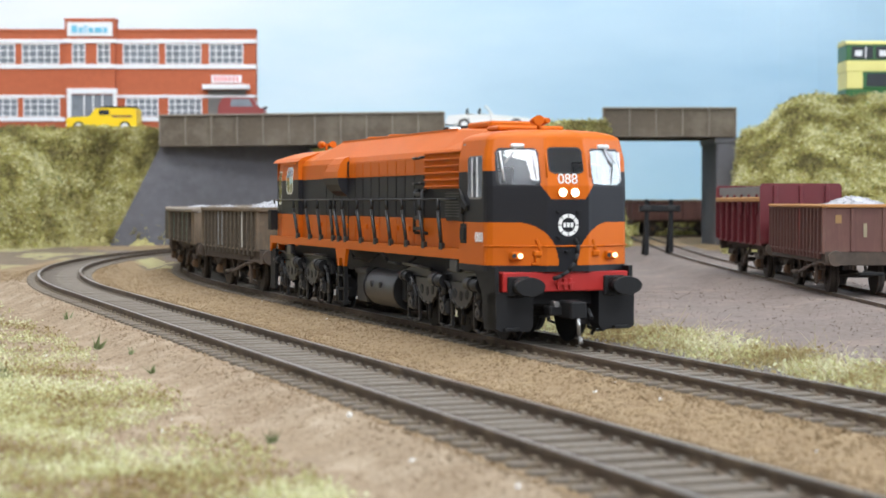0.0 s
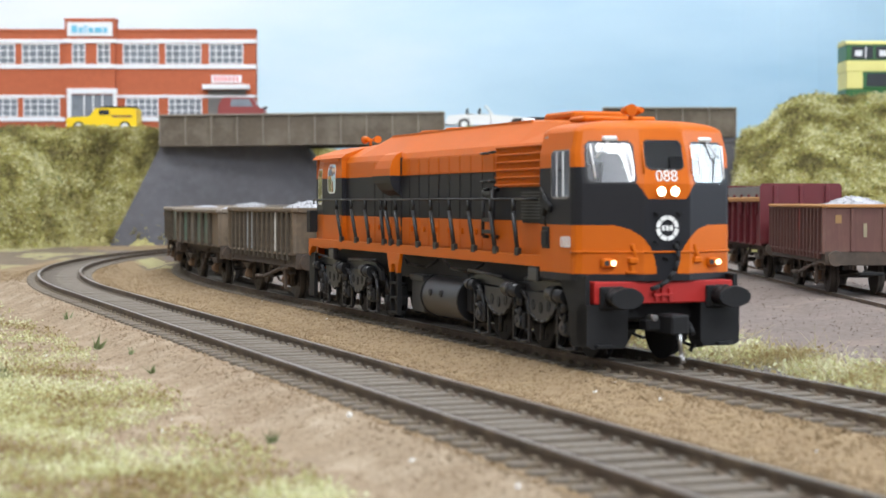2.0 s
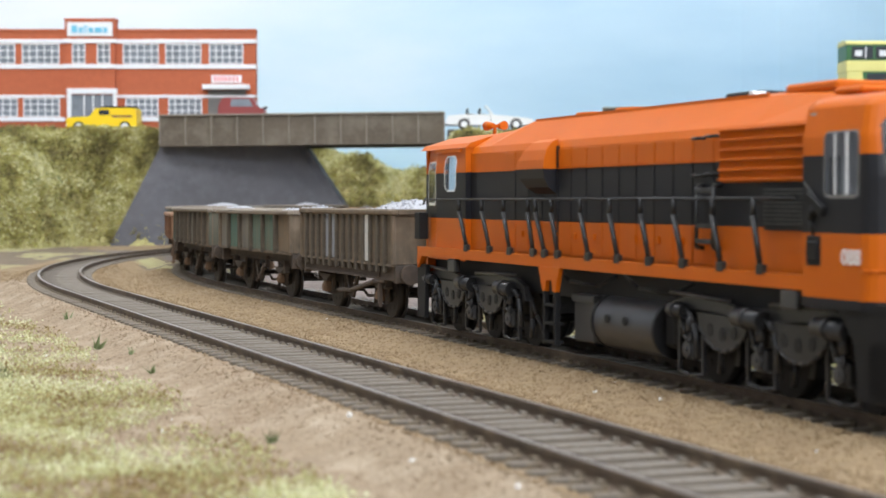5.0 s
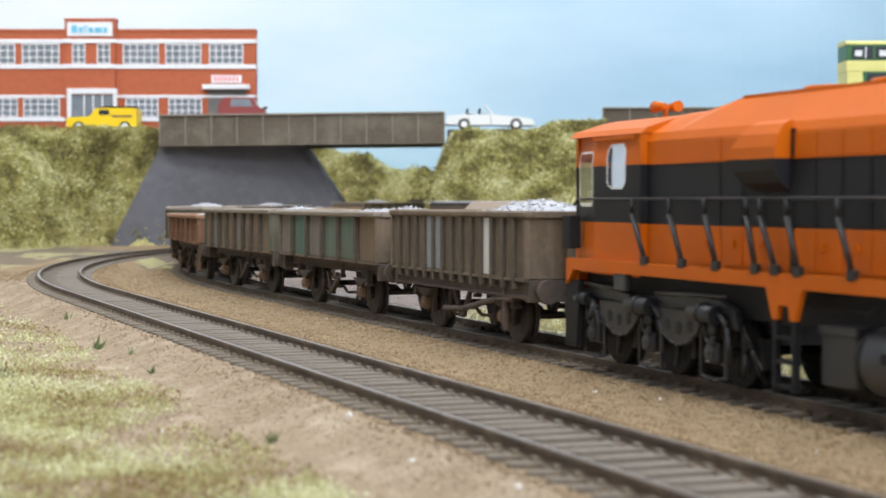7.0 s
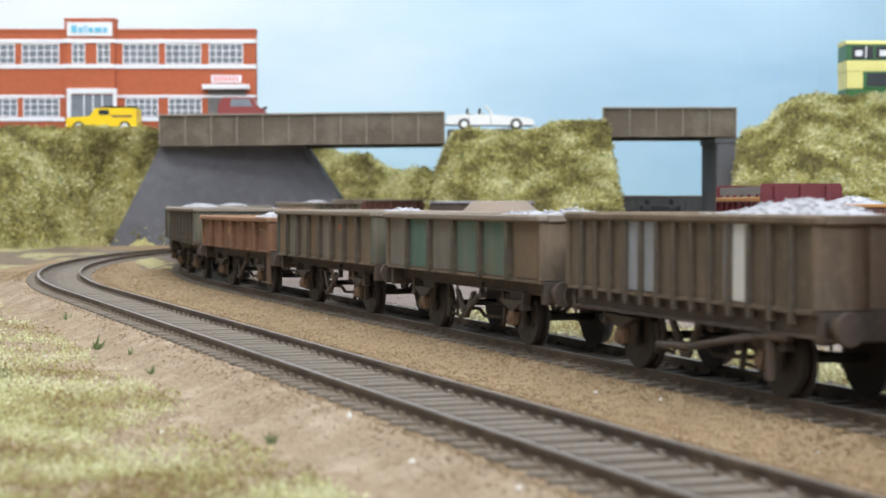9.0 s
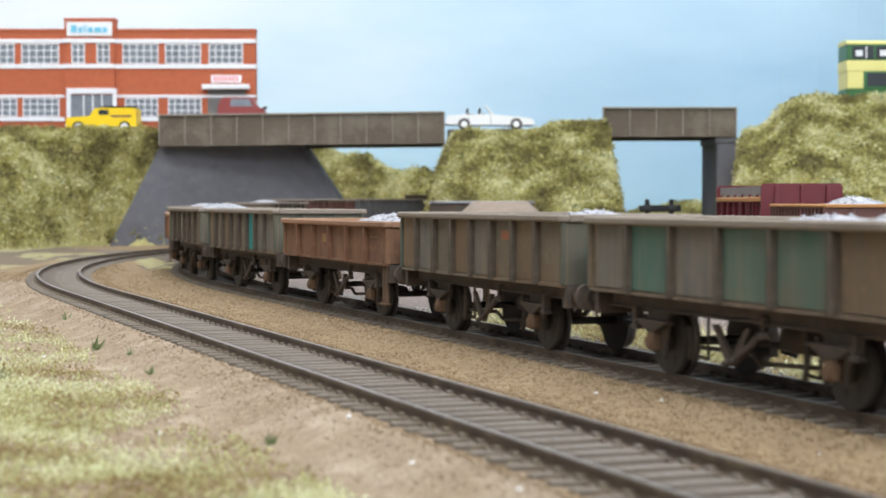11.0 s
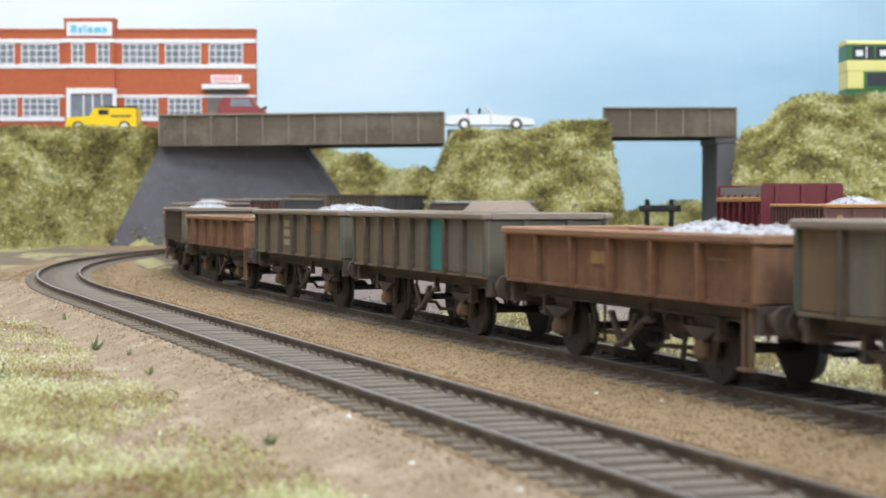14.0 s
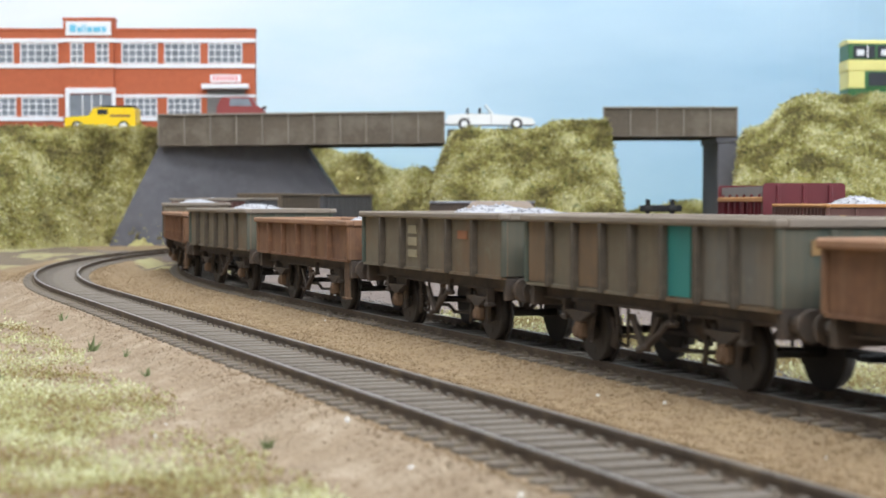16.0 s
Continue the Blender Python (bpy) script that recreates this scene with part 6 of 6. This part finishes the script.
def blades(points, length, lean, width, material, name, label, category):
    n = len(points)
    p = np.asarray(points, float)
    d = np.column_stack([RNG.normal(0, lean, n), RNG.normal(0, lean, n), np.ones(n)])
    d /= np.linalg.norm(d, axis=1)[:, None]
    L = length * RNG.uniform(0.4, 1.3, (n, 1))
    side = np.column_stack([RNG.normal(0, 1, n), RNG.normal(0, 1, n), np.zeros(n)])
    side /= np.linalg.norm(side, axis=1)[:, None]
    side *= width
    v = np.stack([p - side, p + side, p + d * L], 1).reshape(-1, 3)
    o = stuff_mesh(name, v, np.arange(n * 3).reshape(n, 3), material)
    return tagged(o, label, category, kind="stuff")


def off_track(x, y):
    return (x - 65.6) * math.sin(radians(69.36)) + (y - 300) * math.cos(radians(69.36))


def in_view(x, y, margin=1.12):
    return abs(x) < 0.266 * y * margin


def field(n, y0, y1, keep):
    """Random places on the ground within the strip that the camera overlooks."""
    out = []
    for a, b in RNG.uniform(0, 1, (n, 2)):
        y = y0 + (y1 - y0) * b
        x = (a * 2 - 1) * 0.3 * y
        if keep(x, y):
            out.append((x, y, ground_height(x, y)))
    return out


g1 = field(150000, 180, 1215, lambda x, y: grass_wave(x, y) > 0.14 + RNG.uniform(-0.6, 0.4) + 0.55 * noise.noise((x * 0.09, y * 0.05, 14)))
blades(g1, 2.6, 0.9, 0.11, "grass", "static_grass", "pale yellow-green static grass in patches", "grass")
tufts([(x, y, z + 0.5) for x, y, z in g1], None, 0.4, 0.8, "grass", "grass_flock", "crumbly pale green scatter among the grass", "grass", 4)


def verge(x, y):
    n = off_track(x, y)
    g = noise.noise((x * 0.03, y * 0.03, 21)) * 14
    return abs(n - 42 - g * 0.6) < 13 + g * 0.6 + RNG.normal(0, 4) and y < 560 and n > 22


g2 = field(90000, 240, 560, verge)
blades(g2, 5.4, 1.6, 0.12, "straw", "verge_grass", "dry straw-coloured grass tufts beside the yard", "grass")
tufts([(x, y, z + 0.5) for x, y, z in g2[::2]], None, 0.7, 0.8, "grass", "verge_flock", "pale green scatter along the verge", "grass", 2)
blades(g2[::45], 13, 2.0, 0.16, "straw", "long_grass", "long pale loose grass fibres", "grass")


def grains(name, label, category, material, n, y0, y1, size, keep):
    rp = field(n, y0, y1, keep)
    rv, rf = rubble(rp, size, RNG)
    tagged(stuff_mesh(name, rv, rf, material), label, category, kind="stuff")


grains("ballast_grains", "fine tan ballast grains between the tracks", "ballast", "ballast", 120000, 185, 900, 0.38, lambda x, y: -86 < off_track(x, y) < 20 and lane_distance(x, y) > 10.5)
grains("track_grains", "grey-brown ballast between the sleepers", "ballast", "track_bed", 30000, 185, 560, 0.33, lambda x, y: lane_distance(x, y) < 9)
grains("soil_crumbs", "loose crumbs on the pale soil", "soil", "soil", 46000, 185, 760, 0.27, lambda x, y: off_track(x, y) < -84 and lane_distance(x, y) > 11)
grains("cinder_grains", "grey cinder grains along the track", "ballast", "cinder", 50000, 240, 640, 0.42, lambda x, y: 16 < off_track(x, y) < 32)
grains("yard_crumbs", "loose dirt on the yard", "soil", "yard", 5000, 300, 760, 0.35, lambda x, y: off_track(x, y) > 32)
grains("pale_chips", "scattered white stone chips", "stone", "white", 70, 190, 700, 0.42, lambda x, y: off_track(x, y) < 30)


def weed(x, y, h, n):
    z = ground_height(x, y)
    o = blades([(x + RNG.normal(0, h * 0.12), y + RNG.normal(0, h * 0.12), z) for _ in range(n)], h, 0.6, h * 0.09, "weed", "weed_tuft", "small dark green weed tuft on the soil", "weed")
    o["kind"] = ""
    del o["kind"]


for x, y, h, n in ((-88, 425, 4.5, 12), (-64, 365, 3, 10), (-114, 505, 3.5, 9), (-27, 262, 2.4, 40), (-75, 400, 2.4, 10), (-92, 350, 3.4, 20)):
    weed(x, y, h, n)


def bank_cover(name, label, x0, x1, y0, y1, height, n, size, material="foliage", cards=3):
    pts = []
    for a, b in RNG.uniform(0, 1, (n, 2)):
        x, y = x0 + (x1 - x0) * a, y0 + (y1 - y0) * b
        h = height(x, y)
        if h < -5 or not in_view(x, y, 1.1):
            continue
        h += 2.2 * noise.noise((x * 0.04, y * 0.04, 4)) + 1.6 * noise.noise((x * 0.12, y * 0.12, 7))
        bump = max(0, noise.noise((x * 0.07, y * 0.07, h * 0.07)) + 0.1) * 7
        pts.append((x, y - bump * 0.5, h + bump * RNG.uniform(0.0, 1.0)))
    tufts(pts, None, size, 1.6, material, name, label, "bush", cards)


bank_cover("bank_foliage", "mottled olive and straw foliage on the embankment", -420, -285, 1195, 1490, left_height, 44000, 1.5)
bank_cover("bank_foliage", "mottled olive foliage on the mound", -40, 156, 1303, 1475, mid_height, 48000, 1.4)
bank_cover("bank_foliage", "mottled olive foliage on the tall bank", 205, 420, 1190, 1440, right_height, 46000, 1.5)
bank_cover("bank_foliage", "bushes before the backdrop", -180, 330, 1690, 1780, far_height, 26000, 1.7)
bank_cover("bank_foliage", "mottled olive foliage beside the abutment", -312, -235, 1440, 1482, left_height, 14000, 1.5)
for x0, x1, y0, y1, h, n in ((-40, 156, 1303, 1475, mid_height, 900), (205, 420, 1190, 1440, right_height, 900), (-420, -285, 1195, 1490, left_height, 700)):
    bank_cover("bank_twigs", "sparse dark leafy sprigs in the scrub", x0, x1, y0, y1, h, n, 1.7, "weed", 2)
grains("oily_crumbs", "dark oily dirt along the main track", "ballast", "under", 70000, 230, 800, 0.55, lambda x, y: -16 < off_track(x, y) < -9 and 9.6 < lane_distance(x, y, 1) < 13 + 2 * noise.noise((x * 0.1, y * 0.1, 41)) and RNG.uniform() < 0.5)
# ---------------------------------------------------------------- movement
# how far back along the main track the locomotive stands, by seconds
RUN = [(0, 208.1), (0.5, 197.6), (1, 185.7), (1.5, 172.7), (2, 158.8), (2.5, 144.5), (3, 129.2), (3.5, 112.9), (4, 94.9),
       (4.5, 75.4), (5, 54.6), (5.5, 32.8), (6, 10.0), (6.5, -13.8), (7, -39.1), (7.5, -66.0), (8, -94.3), (8.5, -124.0), (9, -156.2),
       (9.5, -188.8), (10, -221.6), (10.5, -254.6), (11, -287.6), (11.5, -320.7), (12, -353.4), (12.5, -385.6), (13, -418.2),
       (13.5, -450.9), (14, -484.5), (14.5, -516.7), (15, -548.4), (15.5, -580.6), (16, -613.4)]


def run_at(t):
    for (a, s), (b, e) in zip(RUN, RUN[1:]):
        if t <= b:
            return s + (e - s) * (t - a) / (b - a)
    return RUN[-1][1]


def two_axle(s, half):
    """Pose of a vehicle whose two bogies or axles follow the curve."""
    xa, ya, _ = track_point(MAIN, s - half)
    xb, yb, _ = track_point(MAIN, s + half)
    return pm((xa + xb) / 2, (ya + yb) / 2, 0, 0, 0, math.degrees(math.atan2(ya - yb, xa - xb)))


def motions():
    walk(LOCO, [(t, two_axle(s, 66)) for t, s in RUN])
    for w, back in TRAIN:
        walk(w, [(t, two_axle(s + back, 30)) for t, s in RUN])
    # wheels roll on the rails
    rolling = [LOCO] + [w for w, back in TRAIN[:8]]
    for ob, r, x in WHEELS:
        top = ob.parent if ob.parent.parent is None else ob.parent.parent
        if top in rolling:
            walk(ob, [(k / 10, pm(x, 0, r, 0, math.degrees((RUN[0][1] - run_at(k / 10)) / r), 0)) for k in range(161)])


motions()
